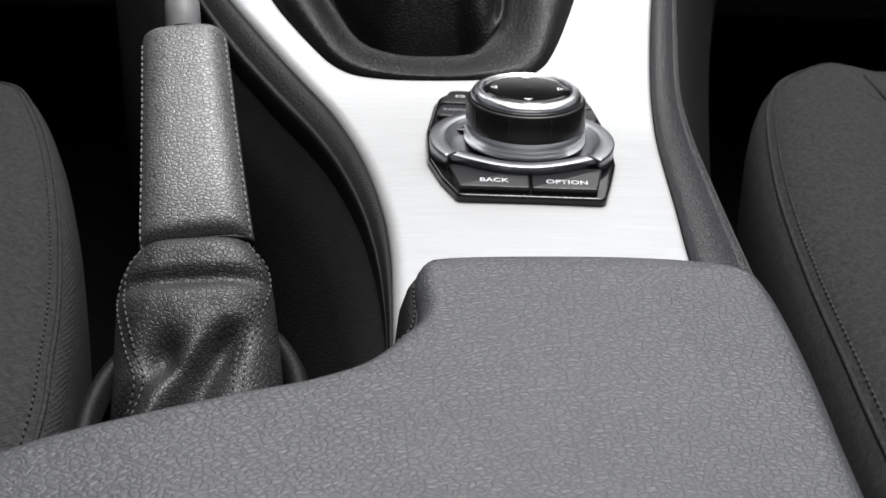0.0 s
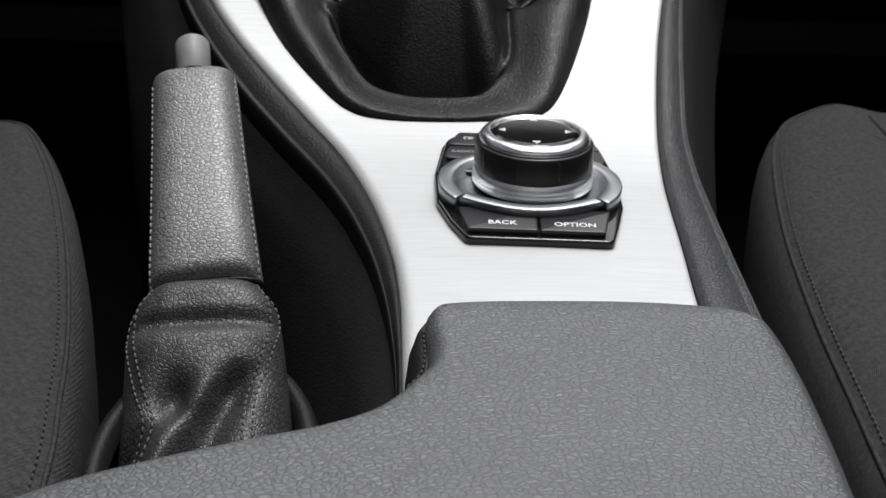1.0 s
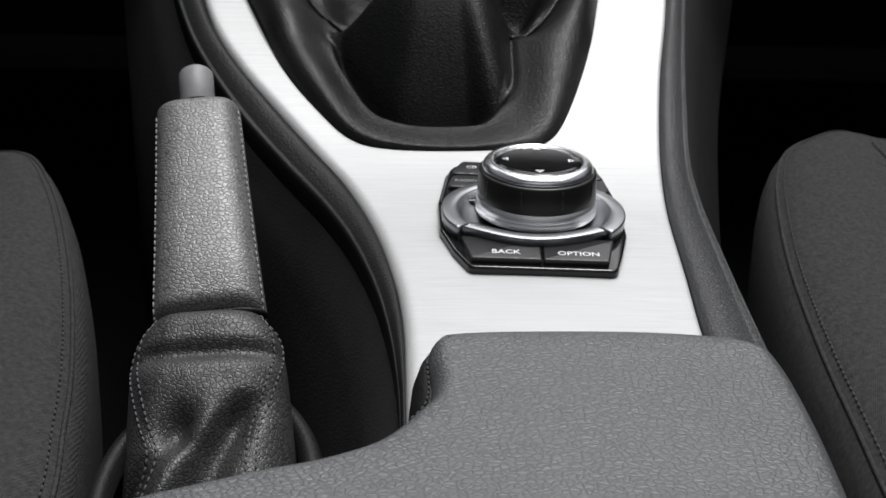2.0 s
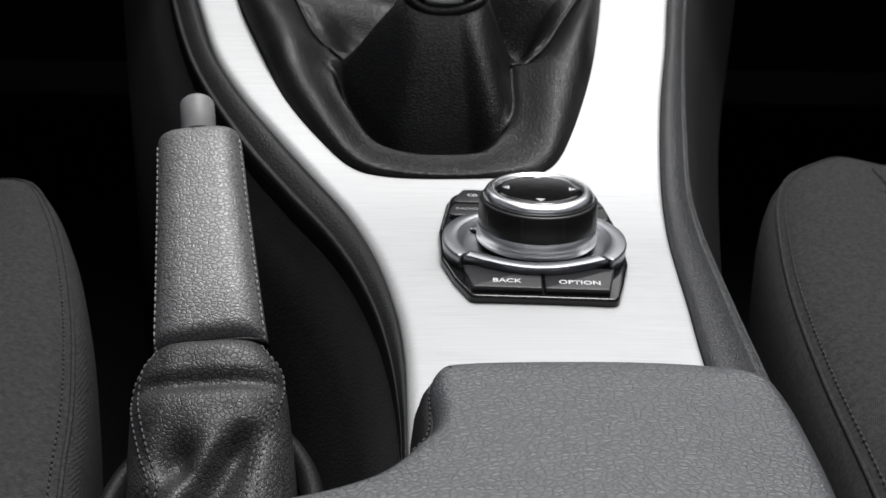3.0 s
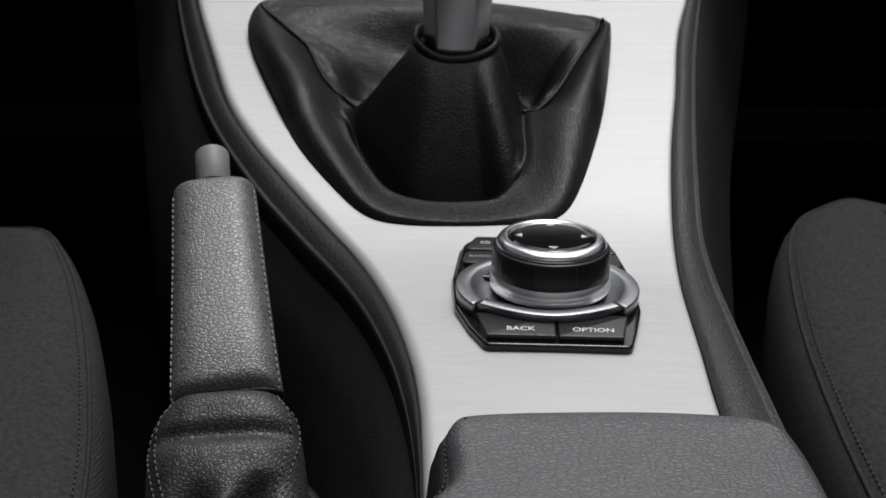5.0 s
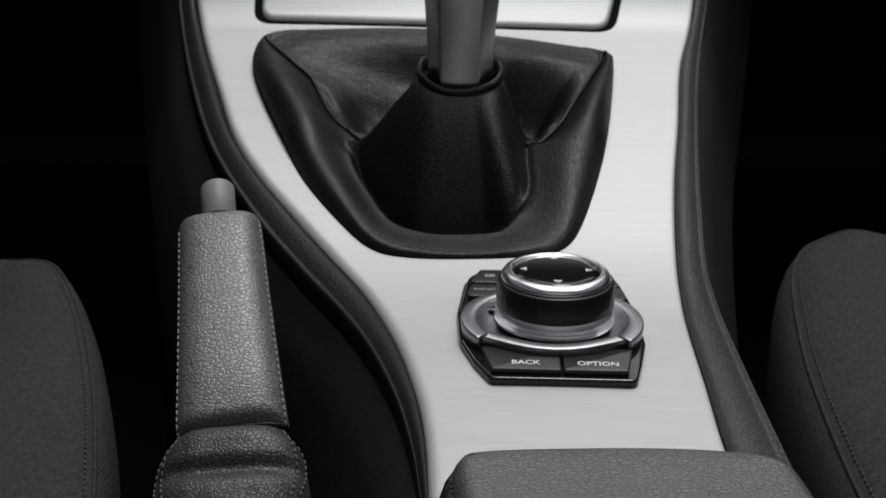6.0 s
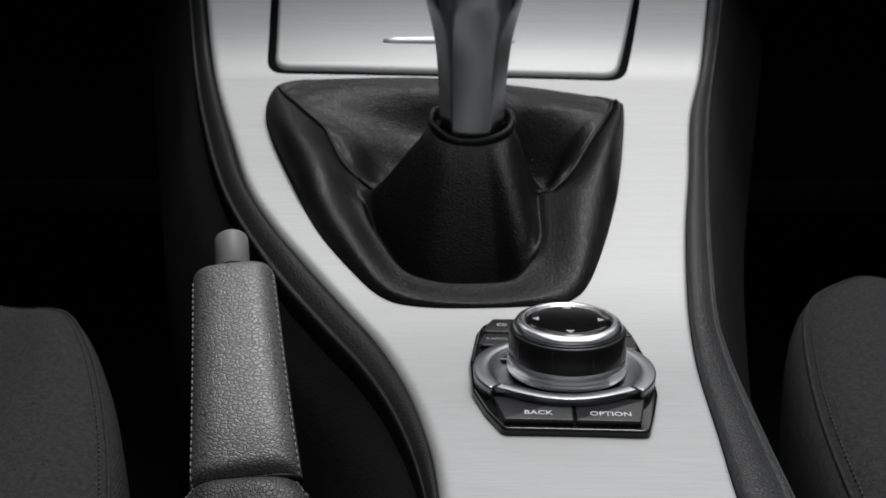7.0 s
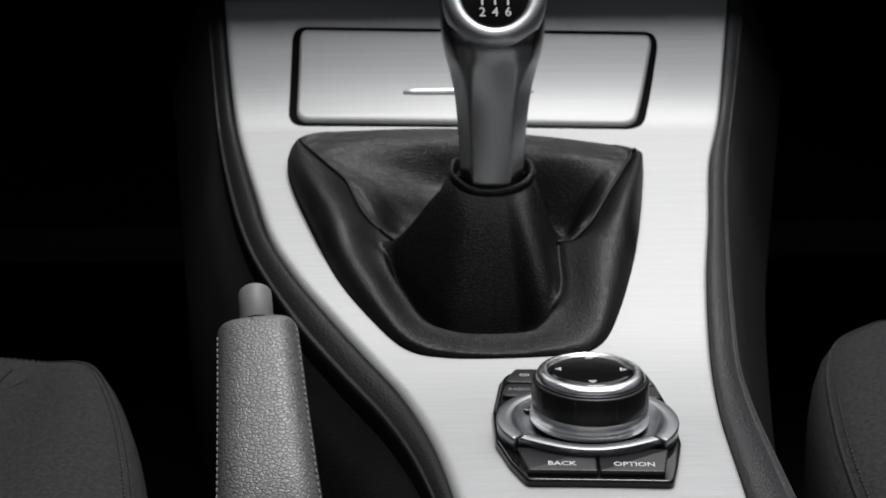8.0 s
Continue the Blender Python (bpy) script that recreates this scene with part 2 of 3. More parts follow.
def block(x0, x1, y0, y1, z0, z1, bevel=0.0, cuts=2):
    bm = bmesh.new()
    bmesh.ops.create_cube(bm, size=1.0)
    for v in bm.verts:
        v.co = Vector(((x0 + x1) / 2 + v.co.x * (x1 - x0), (y0 + y1) / 2 + v.co.y * (y1 - y0), (z0 + z1) / 2 + v.co.z * (z1 - z0)))
    if bevel:
        bmesh.ops.bevel(bm, geom=bm.edges[:], offset=bevel, segments=cuts, profile=0.5, affect="EDGES")
    return bm


# ---- the centre console ----
def rise(y):
    """Height of the trim along the car."""
    if y < 0:
        return 0.0
    if y < 0.08:
        return 0.30 * y * y / 0.16
    z = 0.012
    if y < 0.255:
        return z + 0.30 * (y - 0.08)
    z = 0.0645
    if y < 0.29:
        return z + 0.30 * (y - 0.255) + 0.70 * (y - 0.255) ** 2 / 0.07
    return 0.08725 + (y - 0.29)


trim_left = along([(-0.45, -0.0535), (-0.2, -0.0532), (-0.1, -0.0537), (-0.07, -0.0555), (-0.04, -0.0598), (-0.005, -0.0673), (0.03, -0.0795), (0.06, -0.097),
                   (0.09, -0.117), (0.12, -0.137), (0.155, -0.1555), (0.2, -0.170), (0.245, -0.183), (0.29, -0.1935), (0.34, -0.202), (0.375, -0.207)])
trim_right = along([(-0.45, 0.0565), (-0.1, 0.0567), (-0.05, 0.0587), (0.0, 0.0605), (0.04, 0.0634), (0.083, 0.0683), (0.12, 0.0738), (0.165, 0.0825),
                    (0.22, 0.0922), (0.27, 0.1065), (0.31, 0.1155), (0.34, 0.122), (0.375, 0.131)])
rim_left = along([(-0.45, -0.058), (-0.146, -0.0587), (-0.115, -0.0607), (-0.074, -0.0663), (-0.034, -0.0758), (0.01, -0.0918), (0.05, -0.1148), (0.092, -0.1415),
                  (0.15, -0.1705), (0.215, -0.190), (0.295, -0.207), (0.34, -0.215), (0.375, -0.221)])
rim_right = along([(-0.45, 0.083), (-0.1, 0.0795), (-0.05, 0.0787), (0.0, 0.0785), (0.04, 0.0787), (0.096, 0.0840), (0.15, 0.0912), (0.19, 0.0976), (0.25, 0.110), (0.30, 0.123), (0.34, 0.133), (0.375, 0.142)])
steps_y = [-0.45 + 0.82 * k / 176 for k in range(177)]

console = thing("center_console", (0, 0, -0.30), "centre console with brushed aluminium trim between the two seats", "console")


# how far the rounded edge on the handbrake's side reaches
round_edge = along([(-0.45, 0.0032), (0.05, 0.0032), (0.20, 0.0014), (0.375, 0.0012)])


def trim_ring(y):
    l, r, z, e = trim_left(y), trim_right(y), rise(y), round_edge(y)
    ring = [(l - 0.94 * e, y, z - 0.0065), (l - e, y, z - 0.0040), (l - 0.84 * e, y, z - 0.0026), (l - 0.5 * e, y, z - 0.0013), (l, y, z - 0.0004), (l + 0.0018, y, z)]
    ring += [(l + 0.004 + (r - l - 0.008) * k / 24, y, z + 0.0008 * (1 - (k / 12 - 1) ** 2)) for k in range(25)]
    return ring + [(r - 0.0018, y, z), (r - 0.0006, y, z - 0.0003), (r, y, z - 0.0012), (r - 0.0003, y, z - 0.004)]


BOOT_LINE = [(-0.1444, 0.2442), (-0.1534, 0.2228), (-0.1484, 0.195), (-0.132, 0.150), (-0.118, 0.117), (-0.0995, 0.087), (-0.0825, 0.0660), (-0.064, 0.0590), (-0.033, 0.0578),
             (-0.003, 0.0600), (0.0099, 0.0645), (0.0198, 0.0785), (0.0319, 0.113), (0.0427, 0.155), (0.0523, 0.2126), (0.0488, 0.2268), (0.018, 0.2365), (-0.0122, 0.2430), (-0.0558, 0.2500), (-0.1064, 0.2495)]


def within(x, y, line):
    """Whether a plan point lies inside a closed line."""
    hit = False
    for (ax, ay), (bx, by) in zip(line, line[1:] + line[:1]):
        if (ay > y) != (by > y) and x < ax + (y - ay) * (bx - ax) / (by - ay):
            hit = not hit
    return hit


# the opening for the gear lever's boot goes through the trim
opening = [(-0.0372 + (x + 0.0372) * 0.90, 0.155 + (y - 0.155) * 0.90) for x, y in BOOT_LINE]
trim = loft([trim_ring(y) for y in steps_y])
bmesh.ops.delete(trim, geom=[f for f in trim.faces if within(*f.calc_center_median()[:2], opening)], context="FACES")
part("trim_panel", trim, ALUMINIUM, console, "pale brushed aluminium trim panel")


def side_ring(y, inner, outer, side):
    """The soft rim beside the trim: from its inner to its outer edge."""
    a, b, z = inner(y) - (round_edge(y) - 0.0001 if side < 0 else 0.0), outer(y), rise(y)
    w = b - a
    pts = [(0.02, -0.006), (0.025, -0.001), (0.07, 0.0012), (0.18, 0.0024), (0.36, 0.0026), (0.6, 0.0016), (0.8, -0.0004), (0.88, -0.0012), (0.925, 0.0002), (0.965, 0.0003), (1.0, -0.0024), (1.0, -0.012), (0.5, -0.014)]
    if side < 0:
        pts[:3] = [(0.02, -0.008), (0.03, -0.0042), (0.10, -0.0008)]
    return [(a + w * u, y, z + h) for u, h in pts]


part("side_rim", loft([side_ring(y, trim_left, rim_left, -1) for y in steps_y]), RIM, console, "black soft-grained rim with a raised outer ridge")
part("side_rim", loft([side_ring(y, trim_right, rim_right, 1) for y in steps_y]), LIT_RIM_GRAIN, console, "black soft-grained rim, coloured paler for its light, wide beside the armrest")


def body_ring(y):
    l, r, z = rim_left(y), rim_right(y), rise(y) - 0.0125
    return [(l + 0.007, y, z - 0.05), (l + 0.004, y, z), (l - 0.0005, y, z), (l - 0.012, y, z - 0.035), (l - 0.026, y, z - 0.07), (l - 0.03, y, -0.295), (r + 0.03, y, -0.295),
            (r + 0.028, y, z - 0.075), (r + 0.013, y, z - 0.035), (r + 0.0005, y, z), (r - 0.004, y, z), (r - 0.007, y, z - 0.05)]


part("body", loft([body_ring(y) for y in steps_y[::3]]), DARK, console, "dark flanks of the console")

well = slab(rounded([(-0.168, -0.42), (-0.03, -0.42), (-0.05, 0.06), (-0.13, 0.10), (-0.176, 0.06)], 0.02), -0.295, -0.088, 0.008,
            lambda x, y: 0.0)
part("handbrake_well", well, WELL, console, "dark grained plastic base round the handbrake")


# The ashtray lid in the rising end of the trim
def lid_outline(grow):
    g = grow
    return rounded([(-0.1525 - g, 0.2630 - g), (0.0530 + g, 0.2562 - g), (0.0700 + g, 0.3105 + g), (-0.1525 - g, 0.3150 + g)], [0.009 + g, 0.012 + g, 0.005 + g, 0.005 + g], 8)


def plate(outline, low, high, bevel, rows=14):
    """A plate that follows the trim: its top is divided so that it bends with it."""
    bm = slab(outline, low, high, bevel)
    top = max(bm.faces, key=lambda f: f.calc_center_median().z)
    bmesh.ops.delete(bm, geom=[top], context="FACES_ONLY")
    ring = [e for e in bm.edges if e.is_boundary and e.verts[0].co.z > high - 1e-5]
    bmesh.ops.holes_fill(bm, edges=ring)
    ys = [y for x, y in outline]
    for k in range(1, rows):
        y = min(ys) + (max(ys) - min(ys)) * k / rows
        bmesh.ops.bisect_plane(bm, geom=bm.verts[:] + bm.edges[:] + bm.faces[:], plane_co=(0, y, 0), plane_no=(0, 1, 0))
    for v in bm.verts:
        v.co.z += rise(v.co.y)
    return bm


lid = part("ashtray_lid", plate(lid_outline(0.0), 0.0005, 0.0044, 0.0024), ALUMINIUM, console, "closed brushed aluminium ashtray lid")
# a raised black plate stands in for the dark of the gap
part("gap_shade", plate([(x + (0.0014 if x > -0.05 else -0.0016), y + (0.0020 if y < 0.275 else 0.0)) for x, y in lid_outline(0.0034)], -0.002, 0.0012, 0.0004), RUBBER, lid, "black plate in place of the shaded gap round the lid")
slot_y = 0.2800
part("handle", loft([[(x, slot_y + w * math.cos(a) * 0.8, rise(slot_y) + 0.0046 + w * 0.9 * math.sin(a) + 0.8 * w * math.cos(a)) for a in [k * math.tau / 10 for k in range(10)]]
                     for x, w in [(-0.0875, 0.0003), (-0.0868, 0.0012), (-0.08, 0.0017), (-0.047, 0.0021), (-0.014, 0.0017), (-0.0078, 0.0012), (-0.007, 0.0003)]]), SATIN, lid, "slim satin pull on the lid")


# ---- the armrest ----
def armrest():
    a = thing("armrest", (0, -0.33, -0.05), "grey grained vinyl armrest lid, wide behind and narrow in front", "armrest")
    line = [(0.068, -0.45), (0.0685, -0.27), (0.0690, -0.235), (0.0688, -0.20), (0.0668, -0.174), (0.0620, -0.1605), (0.045, -0.1540), (0.0, -0.1520), (-0.0395, -0.1538),
            (-0.0490, -0.1590), (-0.0508, -0.170), (-0.0498, -0.183), (-0.0508, -0.1925), (-0.0555, -0.2000), (-0.0605, -0.2078), (-0.068, -0.2155), (-0.082, -0.2225), (-0.1, -0.228), (-0.128, -0.2385), (-0.16, -0.2535),
            (-0.185, -0.275), (-0.195, -0.32), (-0.195, -0.45)]
    outline = [(x, y + 0.0048) for x, y in smooth_line(line, 240)]
    outline = outline + [(x, -0.452) for x in (-0.15, -0.1, -0.05, 0.0, 0.04)]

    rings = []
    for by, z in ((0.004, -0.045), (0.002, -0.02), (0.0008, 0.0), (0.0, 0.016), (0.0001, 0.022), (0.0007, 0.0268), (0.0018, 0.0310), (0.0033, 0.0336), (0.0050, 0.0350), (0.0068, 0.0356)):
        rings.append([(x, y, z) for x, y in inset(outline, by)])
    bm = loft(rings)
    for k in range(1, 36):
        bmesh.ops.bisect_plane(bm, geom=bm.verts[:] + bm.edges[:] + bm.faces[:], plane_co=(0, -0.45 + 0.0085 * k, 0), plane_no=(0, 1, 0))
    for k in range(1, 30):
        bmesh.ops.bisect_plane(bm, geom=bm.verts[:] + bm.edges[:] + bm.faces[:], plane_co=(-0.195 + 0.009 * k, 0, 0), plane_no=(1, 0, 0))
    for v in bm.verts:
        v.co.z += -0.06 * v.co.x ** 2 + 0.0006 * noise.noise(v.co * 22)
    part("pad", bm, ARMREST, a)
    side = [(-0.0470, -0.1510), (-0.0498, -0.158), (-0.0500, -0.168), (-0.0498, -0.178), (-0.0514, -0.188), (-0.0562, -0.196)]
    pts = smooth_line(side, 32)
    rings, seam = [], []
    for k, (x, y) in enumerate(pts):
        w = math.sin(math.pi * k / 31) ** 0.8
        rings.append([(x + 0.004, y, -0.01), (x - 0.0010 - 0.0050 * w, y, -0.01), (x - 0.0006 - 0.0052 * w, y, 0.012), (x - 0.0004 - 0.0046 * w, y, 0.0195), (x - 0.0002 - 0.0024 * w, y, 0.0255), (x + 0.0004, y, 0.0285), (x + 0.004, y, 0.026)])
        seam.append((x + 0.0002, y, 0.0292))
    part("side_insert", loft(rings), RIM, a, "smooth black insert at the front corner")
    part("stitching", stitches(seam[9:], 0.0022, 0.0007, 0.0005), BLACK_THREAD, a, "dark thread round the insert")


armrest()


# ---- the handbrake ----
def handbrake():
    hb = thing("handbrake_lever", (-0.12, -0.18, -0.055), "leather handbrake lever, released, with a stitched gaiter", "handbrake")
    low, high = Vector((-0.1322, -0.0795, -0.0088)), Vector((-0.1462, 0.012, 0.0348))
    axis = (high - low).normalized()
    right = Vector((1, 0, 0)) - axis * axis.x
    right.normalize()
    up = right.cross(axis)

    def ring(s, half, thick, drop=0.0):
        """A rounded box with a gently arched top."""
        c = low + (high - low) * s
        pts = []
        for k in range(48):
            a = k * math.tau / 48
            u, v = math.cos(a), math.sin(a)
            x = half * math.copysign(abs(u) ** 0.52, u)
            y = thick * math.copysign(abs(v) ** (0.80 if v > 0 else 0.9), v)
            pts.append(c + right * x + up * (y + drop))
        return pts

    rows = [(-0.03, 0.0198, 0.0040), (0.0, 0.0212, 0.0070), (0.015, 0.0218, 0.0098), (0.03, 0.0220, 0.0128), (0.045, 0.0221, 0.0146), (0.07, 0.0219, 0.0155), (0.3, 0.0208, 0.0158), (0.5, 0.0200, 0.0158),
            (0.7, 0.0192, 0.0158), (0.9, 0.0186, 0.0158), (1.0, 0.0183, 0.0156), (1.04, 0.0182, 0.0152), (1.065, 0.0180, 0.0143), (1.080, 0.0175, 0.0126), (1.088, 0.0166, 0.0105), (1.092, 0.0145, 0.0080)]
    part("grip", loft([ring(*r) for r in rows]), GRIP, hb, "grey cracked-grain leather grip")
    edge = ring(0.008, *[float(np.interp(0.008, [r[0] for r in rows], [r[n] for r in rows])) for n in (1, 2)])
    # a black tube takes the place of the shadow band below the grip
    part("end_shade", tube([p + up * 0.0006 for p in edge[1:24]], 0.0013, 8), BOOT, hb, "black strip for the shade at the curled lower end of the grip")
    for side in (-1, 1):
        line = []
        for k in range(40):
            s = 0.01 + 1.04 * k / 39
            half, thick = np.interp(s, [r[0] for r in rows], [r[1] for r in rows]), np.interp(s, [r[0] for r in rows], [r[2] for r in rows])
            line.append(low + (high - low) * s + right * side * half * 0.955 + up * thick * 0.56)
        part("stitching", stitches(line, 0.0024, 0.0009, 0.00036), GRIP_THREAD, hb, "pale thread along the grip edge")
    tip = high + axis * 0.001 + up * 0.0045
    rings = []
    for s, r in ((-0.004, 0.0076), (0.0268, 0.0076), (0.0278, 0.0075), (0.0283, 0.0071), (0.0284, 0.0064), (0.0284, 0.001)):
        rings.append([tip + axis * s + r * (math.cos(k * math.tau / 32) * right + math.sin(k * math.tau / 32) * up) for k in range(32)])
    part("release_button", loft(rings), GREY_PLASTIC, hb, "grey plastic release button")
    rings = [[tip + axis * s + r * (math.cos(k * math.tau / 32) * right + 0.9 * math.sin(k * math.tau / 32) * up) for k in range(32)] for s, r in ((-0.003, 0.0088), (0.0080, 0.0088), (0.0090, 0.0082))]
    part("button_collar", loft(rings), RUBBER, hb, "black collar under the button")

    # The gaiter: rings from the grip's end down into the well, wrinkled
    path = smooth_line([(-0.1320, -0.0810, -0.0105), (-0.1312, -0.091, -0.0150), (-0.1300, -0.107, -0.0235), (-0.1275, -0.130, -0.0385), (-0.1250, -0.160, -0.057)], 60)
    halves = along([(0, 0.0215), (0.1, 0.0228), (0.22, 0.0270), (0.4, 0.0292), (0.7, 0.0310), (1.0, 0.0330)])
    thicks = along([(0, 0.0140), (0.02, 0.0152), (0.06, 0.0160), (0.16, 0.0172), (0.3, 0.0185), (1.0, 0.0250)])
    noise_at = lambda p, k: noise.noise(Vector(p) * k)
    def ease(a, b, x):
        u = min(1, max(0, (x - a) / (b - a)))
        return u * u * (3 - 2 * u)

    seam_left = along([(0, -0.90), (0.36, -0.88), (0.64, -0.67), (0.755, -0.545), (0.875, -0.72), (1.0, -0.95)])
    seam_right = along([(0, 0.90), (0.36, 0.86), (0.57, 0.68), (0.70, 0.50), (0.875, 0.44), (1.0, 0.46)])
    rings, seams = [], {(-1, 0): [], (-1, 1): [], (1, 0): [], (1, 1): []}
    last, around = 119, 128
    path = smooth_line(path[::1], last + 1)
    for i, c in enumerate(path):
        s = i / last
        t = Vector(path[min(i + 1, last)]) - Vector(path[max(i - 1, 0)])
        t.normalize()
        r = Vector((1, 0, 0)) - t * t.x
        r.normalize()
        u = -r.cross(t)
        if u.z < 0:
            u = -u
        h, d = halves(s), thicks(s)
        soft = ease(0.3, 0.7, s)
        pts, across = [], []
        for k in range(around):
            a = k * math.tau / around
            ca, sa = math.cos(a), math.sin(a)
            x = h * math.copysign(abs(ca) ** (0.55 + 0.3 * soft), ca)
            y = d * math.copysign(abs(sa) ** (0.7 + 0.3 * soft), sa)
            e = x / h
            across.append(e)
            fold = 0.0
            if sa > 0:
                # a roll at the collar, a crease across it, then a slanting ridge between two hollows
                fold += 0.0016 * math.exp(-((s - 0.15) / 0.09) ** 2) * (1 - e * e)
                fold -= 0.0046 * math.exp(-((s - 0.37) / 0.055) ** 2) * (1 - 0.5 * e * e)
                fold -= 0.0095 * math.exp(-((s - 0.69) / 0.085) ** 2 - ((e + 0.30) / 0.21) ** 2)
                fold -= 0.0100 * ease(0.54, 0.68, s) * math.exp(-((e - 0.38 + 1.95 * (s - 0.64)) / 0.23) ** 2)
                ridge = -2.5 * (s - 0.67)
                fold += 0.0045 * ease(0.58, 0.72, s) * math.exp(-((e - ridge) / 0.19) ** 2)
                fold -= 0.0060 * ease(0.72, 0.86, s) * math.exp(-((e - ridge + 0.40) / 0.18) ** 2)
                fold *= min(1, 2.2 * sa)
            fold += 0.0008 * noise_at((x, s * 0.06, 3.0), 110) * min(1, s * 3)
            pts.append(Vector(c) + r * x + u * (y + fold))
        rings.append(pts)
        top = range(1, around // 2)
        ex = [across[k] for k in top][::-1]
        for side, where in ((1, seam_right(s)), (-1, seam_left(s))):
            for pair in (0, 1):
                at_e = max(-0.985, min(0.985, where + side * 0.11 * pair * min(1, s * 4)))
                p = Vector([np.interp(at_e, ex, [pts[k][n] for k in top][::-1]) for n in range(3)])
                seams[(side, pair)].append(p + (p - Vector(c)).normalized() * 0.00025)
    part("gaiter", loft(rings), GAITER, hb, "creased black leather gaiter")
    for key, line in seams.items():
        part("stitching", stitches(line[1:], 0.0021, 0.0009, 0.00042), THREAD, hb, "grey thread along the gaiter seam")
    # the frame that holds the gaiter in the well
    oval = [(math.cos(k * math.tau / 80), math.sin(k * math.tau / 80)) for k in range(80)]
    rings = [[(-0.126 + rx * u, -0.152 + ry * v, z) for u, v in oval] for rx, ry, z in ((0.0330, 0.060, -0.036), (0.0345, 0.0615, -0.0305), (0.0365, 0.0635, -0.0290), (0.0400, 0.067, -0.0300), (0.0415, 0.0685, -0.0330), (0.0420, 0.069, -0.080))]
    part("gaiter_frame", loft(rings, caps=False), RIM, hb, "dark plastic frame at the foot of the gaiter")


handbrake()


# ---- the rotary controller ----
def controller():
    cx, cy = -0.0012, -0.0020
    turn = pose(cx, cy, 0, 0, 0, -2.6)

    def put(bm):
        bm.transform(turn)
        return bm

    c = thing("rotary_controller", (cx, cy, 0.0005), "round black and silver menu controller set in the trim", "controller")
    tray = rounded([(-0.0270, -0.0508), (0.0332, -0.0508), (0.0366, -0.036), (0.0400, -0.018), (0.0395, 0.008), (0.0350, 0.036), (0.0290, 0.050), (-0.0285, 0.050),
                    (-0.0385, 0.040), (-0.0415, 0.008), (-0.0400, -0.018), (-0.0340, -0.036)], [0.004, 0.004, 0.01, 0.012, 0.01, 0.01, 0.010, 0.014, 0.014, 0.01, 0.012, 0.01])
    part("tray", put(slab(tray, -0.001, 0.0042, 0.0012)), GLOSS, c, "black tray edge")
    rear = rounded([(-0.0405, 0.004), (0.0385, 0.004), (0.0335, 0.034), (0.0278, 0.047), (-0.0290, 0.047), (-0.0370, 0.038)], [0.004, 0.004, 0.010, 0.009, 0.013, 0.013])
    part("rear_housing", put(slab(rear, 0.004, 0.0074, 0.0015)), GLOSS, c, "gloss black housing behind the knob")

    # silver frame: a broad ring with a dished middle and a concave front edge
    front = []
    for k in range(73):
        a = math.radians(-37 + 254 * k / 72)
        y = -0.008 + 0.0335 * math.sin(a)
        front.append((0.0398 * math.cos(a), y if y < 0.008 else 0.008 + (y - 0.008) * 0.9))
    for k in range(41):
        x = -0.0310 + 0.0620 * k / 40
        front.append((x, -0.0258 - 0.0106 * math.cos(x / 0.0310 * math.pi / 2)))
    rings = []
    for k, z in ((0.985, 0.002), (1.0, 0.0094), (0.995, 0.0100), (0.985, 0.0102), (0.90, 0.0104), (0.845, 0.0102), (0.825, 0.0096), (0.79, 0.0072), (0.75, 0.0054), (0.66, 0.0046)):
        rings.append([(x * k, -0.005 * (1 - k) + y * k, z) for x, y in front])
    part("surround", put(loft(rings)), DARK_SATIN, c, "dark satin silver dished surround")

    # the turning knob
    lean = pose(0, 0, 0.018) @ pose(0, 0, 0, -4.0) @ pose(0, 0, -0.018)

    def set_knob(bm):
        bm.transform(pose(0.0014, 0, 0) @ lean)
        return put(bm)

    part("foot", set_knob(lathe([(0.0245, 0.003), (0.0245, 0.0085)], (0, 0, 0))), RUBBER, c, "dark gap under the knob")
    part("skirt", set_knob(lathe([(0.0250, 0.0060), (0.0258, 0.0063), (0.0263, 0.0070), (0.0264, 0.0092), (0.0261, 0.0096), (0.0262, 0.0100), (0.0257, 0.0136), (0.0250, 0.0138)], (0, 0, 0))), SATIN, c, "silver ring under the knob")
    knob = part("knob", set_knob(lathe([(0.0250, 0.0134), (0.0258, 0.0138), (0.0259, 0.0144), (0.0255, 0.0248), (0.0252, 0.0253), (0.0246, 0.0256), (0.0232, 0.0257)], (0, 0, 0), 72)), BAND, c, "black rubberised grip band")
    part("bezel", set_knob(lathe([(0.0232, 0.0255), (0.0238, 0.0258), (0.0240, 0.0264), (0.0236, 0.0276), (0.0229, 0.0286), (0.0220, 0.0292), (0.0208, 0.0296), (0.0199, 0.0297), (0.0194, 0.0296), (0.0192, 0.0290)], (0, 0, 0), 72)), CHROME, knob, "bright silver bezel")
    part("cap", set_knob(lathe([(0.0195, 0.0286), (0.0193, 0.0292), (0.0150, 0.0294), (0.008, 0.0295), (0.0004, 0.0296)], (0, 0, 0), 72)), GLOSS, knob, "gloss black cap")
    bm = bmesh.new()
    for k in range(9):
        a = k * math.tau / 9 + 0.21
        m = pose(0, 0, 0, 0, 0, math.degrees(a)) @ pose(0.0257, 0, 0.0196)
        g = block(-0.0006, 0.00012, -0.0006, 0.0006, -0.0042, 0.0042, 0.0002, 1)
        g.transform(m)
        me = bpy.data.meshes.new("rib")
        g.to_mesh(me)
        g.free()
        bm.from_mesh(me)
        bpy.data.meshes.remove(me)
